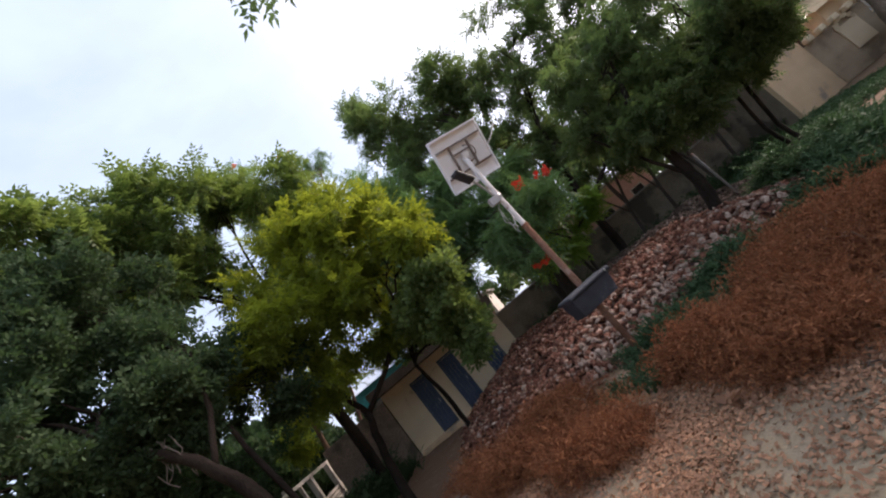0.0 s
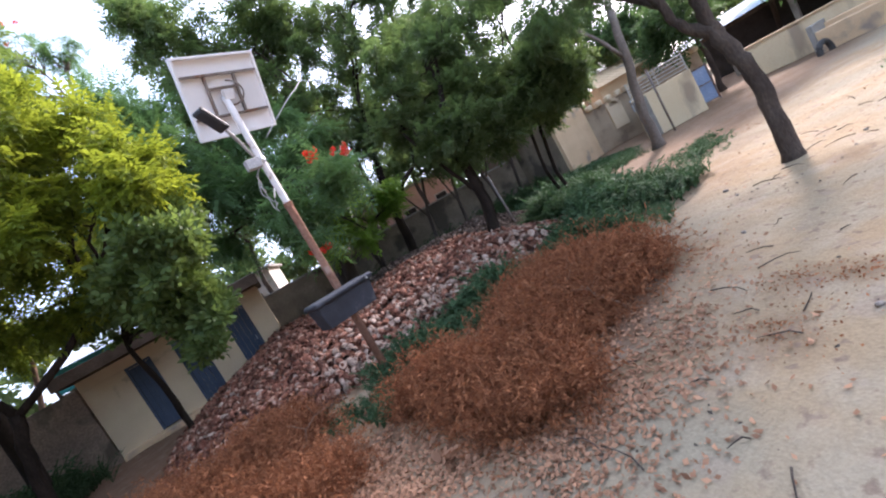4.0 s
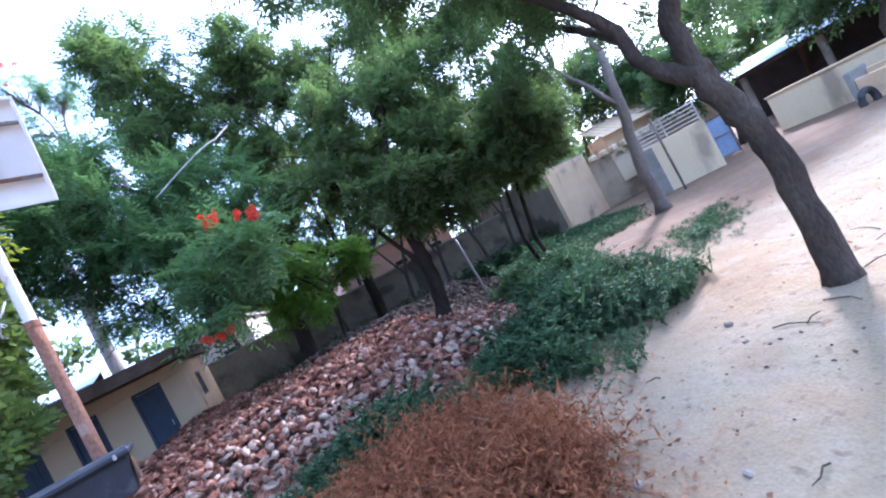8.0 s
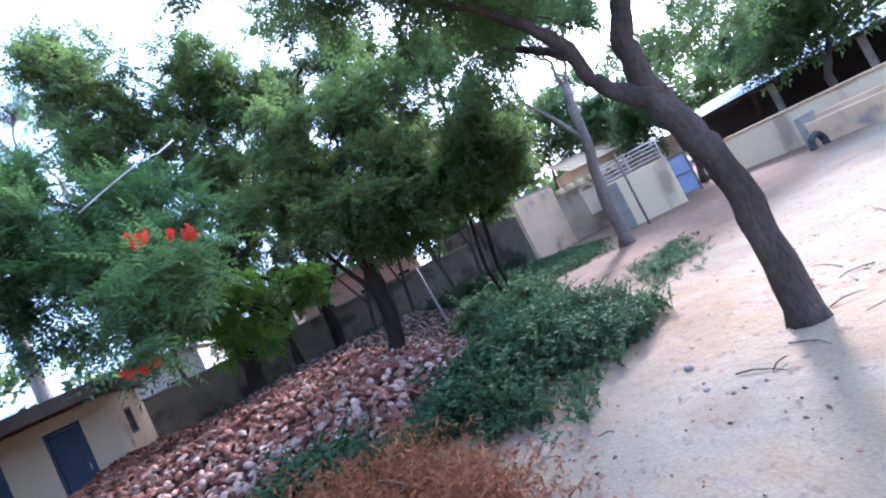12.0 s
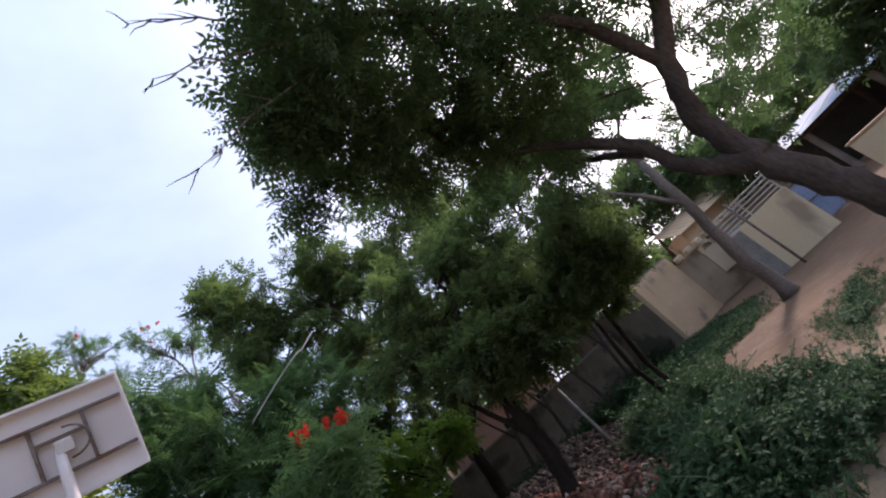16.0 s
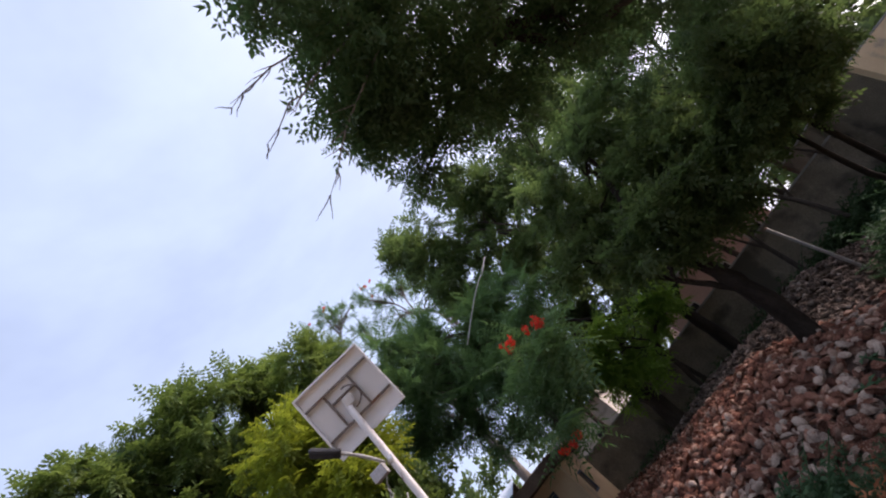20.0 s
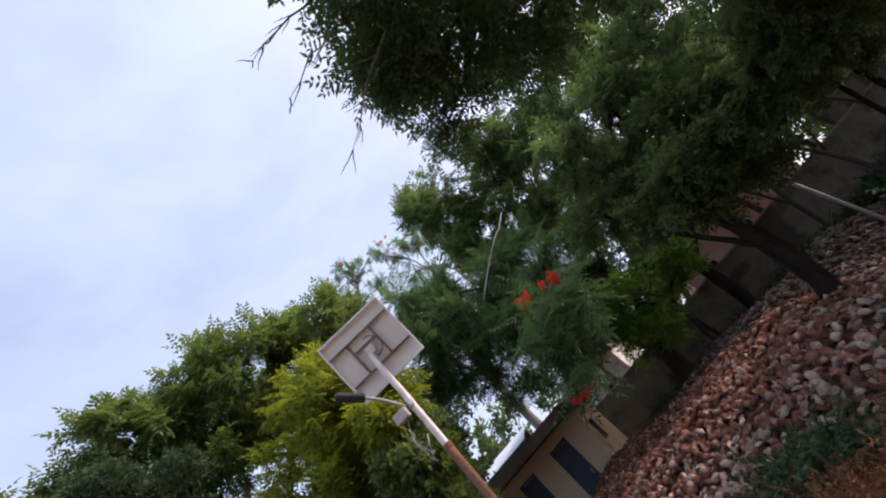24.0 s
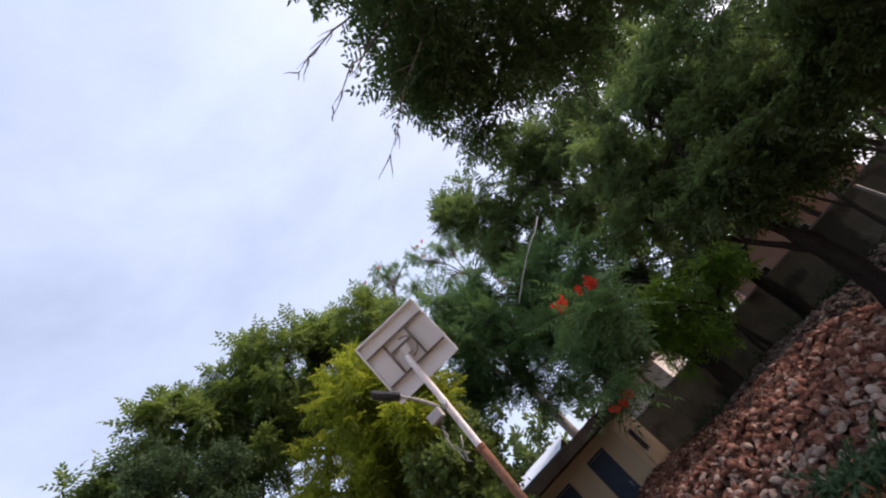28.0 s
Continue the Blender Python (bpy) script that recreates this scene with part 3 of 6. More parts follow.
for cx, cy, cr, depth in ((5.2, 2.4, 0.28, 0.4), (5.3, 2.05, 0.2, 0.4), (4.55, 2.2, 0.3, 0.45), (7.1, 4.0, 0.3, 0.35), (7.9, 3.2, 0.25, 0.3), (10.2, 6.0, 0.6, 0.35)):
    soil = np.maximum(soil, depth * smooth01((cr * (0.8 + 0.5 * mottle) - np.hypot(GX - cx, GY - cy)) / 0.15))
att = ground.data.attributes.new("soil", "FLOAT", "POINT")
att.data.foreach_set("value", soil.astype(np.float32).ravel())
tagged(ground, "pale sandy yard ground with dark soil under the trees", "ground", kind="structure")

# ---- small house with blue doors ----
HX, HY, HT = -3.8, 13.9, 5.0


def house():
    t = thing("house", "small cream plastered house with blue doors and flat slab roof", "house", (HX, HY, 0))
    t.rotation_euler = (0, 0, radians(HT))
    L, D, H, T = 4.75, 3.0, 2.42, 0.2
    X0 = -0.2
    doors = [(0.85, 1.5), (2.07, 2.72), (3.48, 4.15)]
    top = 2.12
    z0 = -0.05
    xs = [X0] + [v for d in doors for v in d] + [L]
    for a, b in zip(xs[0::2], xs[1::2]):
        bm = bmesh.new()
        box(bm, ((a + b) / 2, T / 2, (z0 + top) / 2), (b - a, T, top - z0), bevel=0.008)
        part("wall", bm, M_CREAM, t)
    bm = bmesh.new()
    box(bm, ((L + X0) / 2, T / 2, (top + H) / 2), (L - X0, T, H - top), bevel=0.006)
    part("wall", bm, M_CREAM, t)
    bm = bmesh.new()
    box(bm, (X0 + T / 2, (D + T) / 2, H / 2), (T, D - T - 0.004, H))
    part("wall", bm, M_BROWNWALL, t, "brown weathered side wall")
    bm = bmesh.new()
    box(bm, ((L + X0) / 2, D - T / 2, H / 2), (L - X0 - 2 * T - 0.004, T, H))
    part("wall", bm, M_CREAM, t)
    # right side wall with a small window
    w0, w1, s0, s1 = 0.9, 1.55, 1.25, 1.95
    for c, s in (((w0 + T) / 2, w0 - T), ((w1 + D) / 2, D - w1)):
        bm = bmesh.new()
        box(bm, (L - T / 2, c, H / 2), (T, s - 0.004, H))
        part("wall", bm, M_PALE, t)
    for z, h in ((s0 / 2, s0), ((s1 + H) / 2, H - s1)):
        bm = bmesh.new()
        box(bm, (L - T / 2, (w0 + w1) / 2, z), (T, w1 - w0, h))
        part("wall", bm, M_PALE, t)
    bm = bmesh.new()
    for y in (w0 + 0.03, w1 - 0.03):
        box(bm, (L - 0.05, y, (s0 + s1) / 2), (0.07, 0.06, s1 - s0 - 0.004))
    for z in (s0 + 0.03, s1 - 0.03):
        box(bm, (L - 0.05, (w0 + w1) / 2, z), (0.066, w1 - w0 - 0.12, 0.056))
    win = part("window", bm, M_BLUE, t)
    for k in range(5):
        bm = bmesh.new()
        box(bm, (L - 0.05, w0 + 0.06 + (w1 - w0 - 0.12) * (k + 0.5) / 5, (s0 + s1) / 2), (0.02, 0.016, s1 - s0 - 0.12))
        part("window_bar", bm, M_FRAME, win)
    bm = bmesh.new()
    box(bm, (L / 2 - 0.1, D / 2 - 0.36, H + 0.15), (L + 0.5, D + 1.07, 0.32), bevel=0.02)
    part("roof", bm, M_BROWNSLAB, t, "brown stained concrete roof slab")
    bm = bmesh.new()
    box(bm, (L / 2, D / 2, H + 0.326), (L + 0.1, D + 0.2, 0.03), bevel=0.01)
    part("roof_topping", bm, M_CONC, t)
    bm = bmesh.new()
    box(bm, (L / 2, -0.22, 0.06), (L + 0.1, 0.5, 0.16), bevel=0.02)
    part("plinth", bm, M_PALE, t)
    for a, b in doors:
        bm = bmesh.new()
        w = b - a
        for x in (a + 0.03, b - 0.03):
            box(bm, (x, 0.07, (0.14 + top) / 2), (0.056, 0.10, top - 0.144))
        box(bm, ((a + b) / 2, 0.07, top - 0.032), (w - 0.12, 0.096, 0.06))
        fr = part("door", bm, M_BLUE, t, "blue painted wooden door")
        for k in range(4):
            bm = bmesh.new()
            box(bm, (a + 0.062 + (w - 0.124) * (k + 0.5) / 4, 0.09, (0.15 + top - 0.07) / 2), ((w - 0.124) / 4 - 0.006, 0.03, top - 0.23), bevel=0.004)
            part("plank", bm, M_BLUE, fr)
        for z in (0.45, 1.1, 1.8):
            bm = bmesh.new()
            box(bm, ((a + b) / 2, 0.066, z), (w - 0.14, 0.02, 0.09), bevel=0.003)
            part("ledge", bm, M_BLUE, fr)
        bm = bmesh.new()
        box(bm, (b - 0.12, 0.05, 1.05), (0.02, 0.03, 0.16), bevel=0.005)
        part("door_handle", bm, M_ALU, fr)
    return t


house()


# ---- walls round the yard ----
def wall_run(name, p0, p1, h, thick, mat, label, cap=None, pillars=0.0):
    (x0, y0), (x1, y1) = p0, p1
    ln, ang = math.hypot(x1 - x0, y1 - y0), math.atan2(y1 - y0, x1 - x0)
    t = thing(name, label, "wall", (x0, y0, 0), kind="structure")
    t.rotation_euler = (0, 0, ang)
    bm = bmesh.new()
    box(bm, (ln / 2, 0, h / 2 - 0.1), (ln, thick, h + 0.2), bevel=0.012)
    part("wall_body", bm, mat, t)
    if cap:
        bm = bmesh.new()
        box(bm, (ln / 2, 0, h + 0.035), (ln + 0.06, thick + 0.09, 0.07), bevel=0.012)
        part("coping", bm, cap, t)
    if pillars:
        for k in range(int(ln / pillars) + 1):
            bm = bmesh.new()
            box(bm, (min(k * pillars + 0.12, ln - 0.12), -0.06, h / 2), (0.26, thick, h - 0.01), bevel=0.012)
            part("pier", bm, mat, t)
    return t


wall_run("perimeter_wall", (-0.4, 19.6), (15.1, 18.6), 2.0, 0.22, M_GREYWALL, "grey stained plaster wall behind the husk heap", M_CONC, 3.0)
wall_run("perimeter_wall", (-14.0, 20.3), (-0.4, 19.6), 2.0, 0.22, M_GREYWALL, "grey stained plaster wall behind the house", M_CONC, 3.0)


wall_run("boundary_wall", (-6.7, 13.75), (-4.04, 13.95), 2.25, 0.2, M_BROWNWALL, "brown weathered mud-plastered wall beside the small house")


def flat_room():
    t = thing("room", "small flat-roofed cream plastered room with weathered face", "building", (14.58, 16.1, 0))
    t.rotation_euler = (0, 0, radians(17.4))
    L, D, H, T = 2.82, 4.6, 2.68, 0.2
    # left side wall takes the darker wall material: its shade is in the colour
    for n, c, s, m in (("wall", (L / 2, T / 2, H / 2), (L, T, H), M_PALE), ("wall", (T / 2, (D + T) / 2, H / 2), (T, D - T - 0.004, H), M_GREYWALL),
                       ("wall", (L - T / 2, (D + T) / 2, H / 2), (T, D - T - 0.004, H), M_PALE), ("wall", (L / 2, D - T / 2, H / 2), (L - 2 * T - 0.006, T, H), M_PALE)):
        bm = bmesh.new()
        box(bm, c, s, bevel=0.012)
        part(n, bm, m, t, "side wall with its shade put into the grey colour" if m is M_GREYWALL else "")
    bm = bmesh.new()
    box(bm, (L / 2, D / 2, H + 0.03), (L + 0.02, D + 0.02, 0.06), bevel=0.01)
    part("roof", bm, M_CONC, t)


flat_room()


# darker version of the cream plaster, the annex's shade mixed into the tan
M_ANNEX = material("shaded_tan_plaster", (0.46, 0.35, 0.24), (0.37, 0.27, 0.18), 1.3, 40, 0.9, bump=0.3, amount=0.35, stain=(0.27, 0.20, 0.14), stain_scale=1.3, stain_at=0.55)


def tan_annex():
    """The lower tan building between the room and the yellow wall, with a zigzag parapet, an arched recess and a pipe."""
    t = thing("annex", "tan plastered outbuilding with scalloped parapet and arched niche", "building", (17.3, 17.0, 0))
    t.rotation_euler = (0, 0, radians(-22))
    L, H = 6.0, 2.15
    bm = bmesh.new()
    box(bm, (L / 2, 1.5, H / 2), (L, 3.0, H), bevel=0.02)
    part("wall", bm, M_ANNEX, t)
    bm = bmesh.new()
    box(bm, (1.4, -0.05, 1.3), (0.7, 0.1, 1.1))
    for k in range(7):
        a = math.pi * k / 6
        box(bm, (1.4 - 0.3 * math.cos(a), -0.05, 1.85 + 0.28 * math.sin(a)), (0.16, 0.1, 0.16))
    part("arch", bm, M_CREAM, t, "yellow arched surround")
    bm = bmesh.new()
    box(bm, (2.5, -0.04, 1.35), (0.7, 0.07, 0.6), bevel=0.01)
    part("window", bm, M_TIN, t, "pale blue shutter")
    for k in range(12):
        bm = bmesh.new()
        box(bm, (0.25 + 0.5 * k, -0.12, H + 0.12), (0.26, 0.5, 0.26), bevel=0.05)
        part("parapet_block", bm, M_CREAM, t)
    bm = bmesh.new()
    box(bm, (2.7, 1.5, H + 0.45), (2.9, 2.4, 0.9), bevel=0.012)
    part("upper_wall", bm, M_PALE, t)
    for k in range(12):
        bm = bmesh.new()
        m = Matrix.Translation((1.22 + 0.27 * k, 1.4, H + 1.2)) @ Matrix.Rotation(radians(17), 4, "X")
        box(bm, (0, 0, 0), (0.25, 3.1, 0.06), m=m, bevel=0.02)
        part("roof_tile", bm, M_PALE, t, "pale weathered tile course")
    bm = bmesh.new()
    tube(bm, [(3.0, -0.35, 0.75), (4.4, -0.35, 0.75), (5.6, -0.35, 0.75)], [0.03] * 3, 8)
    part("pipe", bm, M_CABLE, t)
    for x in (3.1, 5.5):
        bm = bmesh.new()
        tube(bm, [(x, -0.35, 0.0), (x, -0.35, 0.75)], [0.03] * 2, 8)
        part("pipe_stand", bm, M_CABLE, t)


tan_annex()


def rail_wall():
    t = thing("terrace_wall", "yellow plastered terrace wall with white pipe railing on top", "wall", (15.7, 12.75, 0), kind="structure")
    t.rotation_euler = (0, 0, radians(-44))
    L, H = 2.1, 1.62
    bm = bmesh.new()
    box(bm, (L / 2, 0.12, H / 2 - 0.1), (L, 0.24, H + 0.2), bevel=0.012)
    part("wall_body", bm, M_YELLOW, t)
    bm = bmesh.new()
    box(bm, (0.25, -0.05, H / 2 - 0.1), (0.5, 0.08, H + 0.1), bevel=0.012)
    part("pier", bm, M_CONC, t, "grey unpainted pier")
    bm = bmesh.new()
    box(bm, (L - 0.12, 2.2, H / 2 - 0.1), (0.24, 3.9, H + 0.2), bevel=0.012)
    part("wall_return", bm, M_YELLOW, t)
    bm = bmesh.new()
    box(bm, (L / 2, 2.2, H - 0.14), (L - 0.3, 3.8, 0.1))
    part("terrace_floor", bm, M_CONC, t)
    for k in range(5):
        bm = bmesh.new()
        tube(bm, [(0.05, 0.12, H + 0.1 + 0.13 * k), (L - 0.05, 0.12, H + 0.1 + 0.13 * k)], [0.022] * 2, 8)
        part("rail", bm, M_WHITE, t)
    for x in (0.05, L / 2, L - 0.05):
        bm = bmesh.new()
        tube(bm, [(x, 0.12, H - 0.05), (x, 0.12, H + 0.68)], [0.026] * 2, 8)
        part("rail_post", bm, M_WHITE, t)


rail_wall()
wall_run("compound_wall", (20.6, 11.55), (20.9, -6.0), 1.18, 0.24, M_YELLOW, "low cream compound wall of the cattle yard", M_PALE)


def water_trough():
    t = thing("feeding_trough", "long cream plastered feeding trough along the compound wall", "trough", (19.6, 8.7, 0))
    t.rotation_euler = (0, 0, radians(-88))
    L = 9.0
    for n, c, s in (("front_wall", (L / 2, -0.35, 0.32), (L, 0.14, 0.7)), ("back_wall", (L / 2, 0.35, 0.38), (L, 0.14, 0.82)), ("base", (L / 2, 0, 0.1), (L - 0.02, 0.55, 0.24))):
        bm = bmesh.new()
        box(bm, c, s, bevel=0.02)
        part(n, bm, M_PALE, t)
    bm = bmesh.new()
    box(bm, (-0.08, 0, 0.45), (0.15, 0.9, 0.95), bevel=0.02)
    part("end_wall", bm, M_CONC, t, "grey end wall")


water_trough()


def blue_gate():
    t = thing("gate", "blue sheet-metal gate leaf in the yard corner", "gate", (18.1, 12.9, 0))
    t.rotation_euler = (0, 0, radians(-30))
    bm = bmesh.new()
    box(bm, (0.7, 0, 0.75), (1.4, 0.03, 1.4), bevel=0.004)
    part("sheet", bm, material("faded_blue_sheet", (0.20, 0.27, 0.40), (0.26, 0.32, 0.44), 2, 40, 0.6, bump=0.1), t)
    bm = bmesh.new()
    for x in (0.03, 1.37):
        box(bm, (x, -0.03, 0.76), (0.06, 0.05, 1.52))
    for z in (0.08, 0.78, 1.46):
        box(bm, (0.7, -0.03, z), (1.28, 0.046, 0.05))
    part("gate_frame", bm, M_FRAME, t)


blue_gate()


def cattle_shed():
    t = thing("cattle_shed", "long open cattle shed with pale blue tin roof", "shed", (25.3, 18.5, 0))
    t.rotation_euler = (0, 0, radians(-80))
    L, D = 24.0, 5.0
    for k in range(9):
        bm = bmesh.new()
        box(bm, (0.2 + k * (L - 0.4) / 8, 0, 1.2), (0.22, 0.22, 2.4), bevel=0.015)
        part("post", bm, M_CONC, t)
    for k in range(24):
        bm = bmesh.new()
        m = Matrix.Translation((0.5 + k * 1.0, 2.2, 2.95)) @ Matrix.Rotation(radians(8), 4, "X")
        corrugated(bm, 1.03, 5.6, m)
        part("roof_sheet", bm, M_TIN, t)
    # near-black colour stands in for the shade inside the open shed
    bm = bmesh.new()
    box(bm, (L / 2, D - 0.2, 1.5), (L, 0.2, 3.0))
    part("back_wall", bm, M_DARK, t, "back wall coloured dark for the shade under the roof")
    bm = bmesh.new()
    box(bm, (L / 2, 0.02, 2.44), (L, 0.12, 0.14))
    part("beam", bm, M_BARK, t)


cattle_shed()


def tin_shed():
    """The shed behind the small house: pale roof, teal sheeting below it."""
    t = thing("tin_shed", "pale tin-roofed shed with teal tarpaulin side", "shed", (-8.1, 21.4, 0))
    t.rotation_euler = (0, 0, radians(12))
    for k in range(4):
        bm = bmesh.new()
        m = Matrix.Translation((0.5 + k * 0.95, 0.95, 3.88)) @ Matrix.Rotation(radians(15), 4, "X")
        corrugated(bm, 0.98, 2.5, m)
        part("roof_sheet", bm, M_TIN, t)
    bm = bmesh.new()
    box(bm, (1.9, 0.0, 3.1), (3.6, 0.05, 0.95), bevel=0.01)
    part("tarpaulin", bm, M_TEAL, t)
    bm = bmesh.new()
    box(bm, (1.9, 0.1, 1.3), (3.6, 0.14, 2.6))
    part("wall", bm, M_GREYWALL, t)
    for x in (0.05, 3.75):
        bm = bmesh.new()
        box(bm, (x, 0.1, 1.65), (0.14, 0.16, 3.3))
        part("post", bm, M_BARK, t)
    bm = bmesh.new()
    box(bm, (1.9, 2.0, 2.0), (3.6, 0.1, 4.0))
    part("back_wall", bm, M_GREYWALL, t)


tin_shed()


def far_house(x, y, turn, w, h, mat, label):
    t = thing("far_house", label, "house", (x, y, 0))
    t.rotation_euler = (0, 0, radians(turn))
    bm = bmesh.new()
    box(bm, (0, 0, h / 2), (w, 5, h), bevel=0.02)
    part("wall", bm, mat, t)
    bm = bmesh.new()
    box(bm, (0, -0.1, h + 0.08), (w + 0.5, 5.6, 0.16), bevel=0.02)
    part("roof", bm, M_CONC, t)
    for k in range(3):
        bm = bmesh.new()
        box(bm, (-w / 3 + k * w / 3, -2.52, h * 0.55), (0.9, 0.08, 1.1), bevel=0.01)
        win = part("window", bm, M_WHITE, t)
        bm = bmesh.new()
        box(bm, (-w / 3 + k * w / 3, -2.565, h * 0.55), (0.74, 0.03, 0.94))
        part("pane", bm, M_DARK, win)


far_house(9.4, 27.5, 4, 7.0, 3.6, material("salmon_plaster", (0.62, 0.42, 0.34), (0.55, 0.36, 0.29), 1, 30, 0.9, bump=0.2), "salmon plastered house beyond the perimeter wall")
far_house(-3.0, 30.0, -5, 8.0, 3.6, M_WHITE, "whitewashed house beyond the perimeter wall")


# ---- white lattice fence ----
def lattice_fence():
    t = thing("lattice_fence", "whitewashed concrete frame fence with pierced lower panels", "fence", (-6.4, 3.4, 0))
    t.rotation_euler = (0, 0, radians(98.5))
    n, bay, H = 10, 1.85, 2.0
    for k in range(n + 1):
        bm = bmesh.new()
        box(bm, (k * bay, 0, H / 2), (0.2, 0.2, H + (0.25 if k % 3 == 2 else 0)), bevel=0.012)
        part("post", bm, M_WHITE, t)
    for k in range(n):
        c = (k + 0.5) * bay
        for z, s in ((H - 0.06, 0.12), (0.95, 0.09), (0.06, 0.12)):
            bm = bmesh.new()
            box(bm, (c, 0, z), (bay - 0.204, 0.16, s), bevel=0.01)
            part("rail", bm, M_WHITE, t)
        if k % 2:
            bm = bmesh.new()
            box(bm, (c, 0, 1.49), (0.1, 0.12, 1.0), bevel=0.01)
            part("mullion", bm, M_WHITE, t)
        # pierced panel: a grid of small bars
        bm = bmesh.new()
        for i in range(8):
            box(bm, (c - 0.74 + i * 0.211, 0, 0.515), (0.06, 0.07, 0.78))
        for j in range(4):
            box(bm, (c, 0, 0.24 + j * 0.19), (bay - 0.21, 0.066, 0.05))
        part("pierced_panel", bm, M_WHITE, t)


lattice_fence()

# ---- lamp pole with backboard ----
PX, PY = 2.57, 6.1


def hoop_post():
    t = thing("basketball_post", "rusty steel pole carrying a white backboard seen from behind", "basketball hoop", (PX, PY, 0))
    bm = bmesh.new()
    tube(bm, [(0, 0, -0.1), (0, 0, 1.2), (0, 0, 2.5), (0, 0, 2.78)], [0.054, 0.053, 0.052, 0.052], 20)
    part("lower_pole", bm, M_RUST, t, "rusty lower pole", True)
    bm = bmesh.new()
    tube(bm, [(0, 0, 2.74), (0, 0, 2.8), (0, 0, 3.6), (0.01, -0.03, 4.2), (0.01, 0.0, 4.32)], [0.049, 0.046, 0.045, 0.044, 0.043], 20)
    part("upper_pole", bm, M_PIPEWHITE, t, "flaking white upper pole", True)
    bm = bmesh.new()
    tube(bm, [(0, 0, 2.72), (0, 0, 2.78)], [0.060, 0.060], 20)
    part("collar", bm, M_RUST, t, smooth=False)
    # board frame: right, up, out
    u = Vector((0.905, 0.425, 0)).normalized()
    up = Vector((0.13, -0.37, 0.92))
    up = (up - u * up.dot(u)).normalized()
    nrm = u.cross(up)
    c = Vector((2.615, 6.113, 4.337)) - Vector((PX, PY, 0))
    m = Matrix.Translation(c) @ Matrix((u, up, nrm)).transposed().to_4x4()
    W, Hh = 1.05, 0.97
    bm = bmesh.new()
    box(bm, (0, 0, -0.045), (W, Hh, 0.02), m=m, bevel=0.004)
    bd = part("board", bm, M_BOARD, t, "dusty white board")
    for n, cc, s in (("frame_bar", (0, Hh / 2 - 0.012, 0), (W, 0.03, 0.06)), ("frame_bar", (0, -Hh / 2 + 0.012, 0), (W, 0.03, 0.06)),
                     ("frame_bar", (-W / 2 + 0.012, 0, 0), (0.03, Hh - 0.06, 0.058)), ("frame_bar", (W / 2 - 0.012, 0, 0), (0.03, Hh - 0.06, 0.058)),
                     ("cross_bar", (0, Hh * 0.27, 0), (W - 0.06, 0.028, 0.05)), ("cross_bar", (0, -Hh * 0.24, 0), (W - 0.06, 0.034, 0.05)),
                     ("upright_bar", (-W * 0.20, Hh * 0.015, 0), (0.028, Hh * 0.51 - 0.036, 0.048)), ("upright_bar", (W * 0.17, Hh * 0.015, 0), (0.028, Hh * 0.51 - 0.036, 0.048)),
                     ("bracket", (-W * 0.015, Hh * 0.10, 0), (W * 0.37 - 0.03, 0.03, 0.046))):
        bm = bmesh.new()
        box(bm, cc, s, m=m, bevel=0.003)
        part(n, bm, M_FRAME if n != "frame_bar" else M_BOARD, bd)
    # bent stay behind the board and the rim beyond it
    bm = bmesh.new()
    pts = [m @ Vector((0.02 + 0.17 * math.sin(a), 0.02 - 0.15 * math.cos(a), 0.06 + 0.03 * math.sin(a))) for a in [math.pi * k / 10 for k in range(11)]]
    tube(bm, pts, [0.011] * 11, 8)
    part("stay", bm, M_FRAME, bd, smooth=True)
    bm = bmesh.new()
    pts = [m @ Vector((0.225 * math.cos(a), -0.32, -0.30 + 0.225 * math.sin(a))) for a in [2 * math.pi * k / 24 for k in range(25)]]
    tube(bm, pts, [0.01] * 25, 6)
    part("rim", bm, M_RUST, bd, "rusty hoop rim", True)
    bm = bmesh.new()
    box(bm, (0.0, 0.0, 0.05), (0.13, 0.13, 0.07), m=m, bevel=0.01)
    part("socket", bm, M_PIPEWHITE, bd)
    return t


hoop_post()


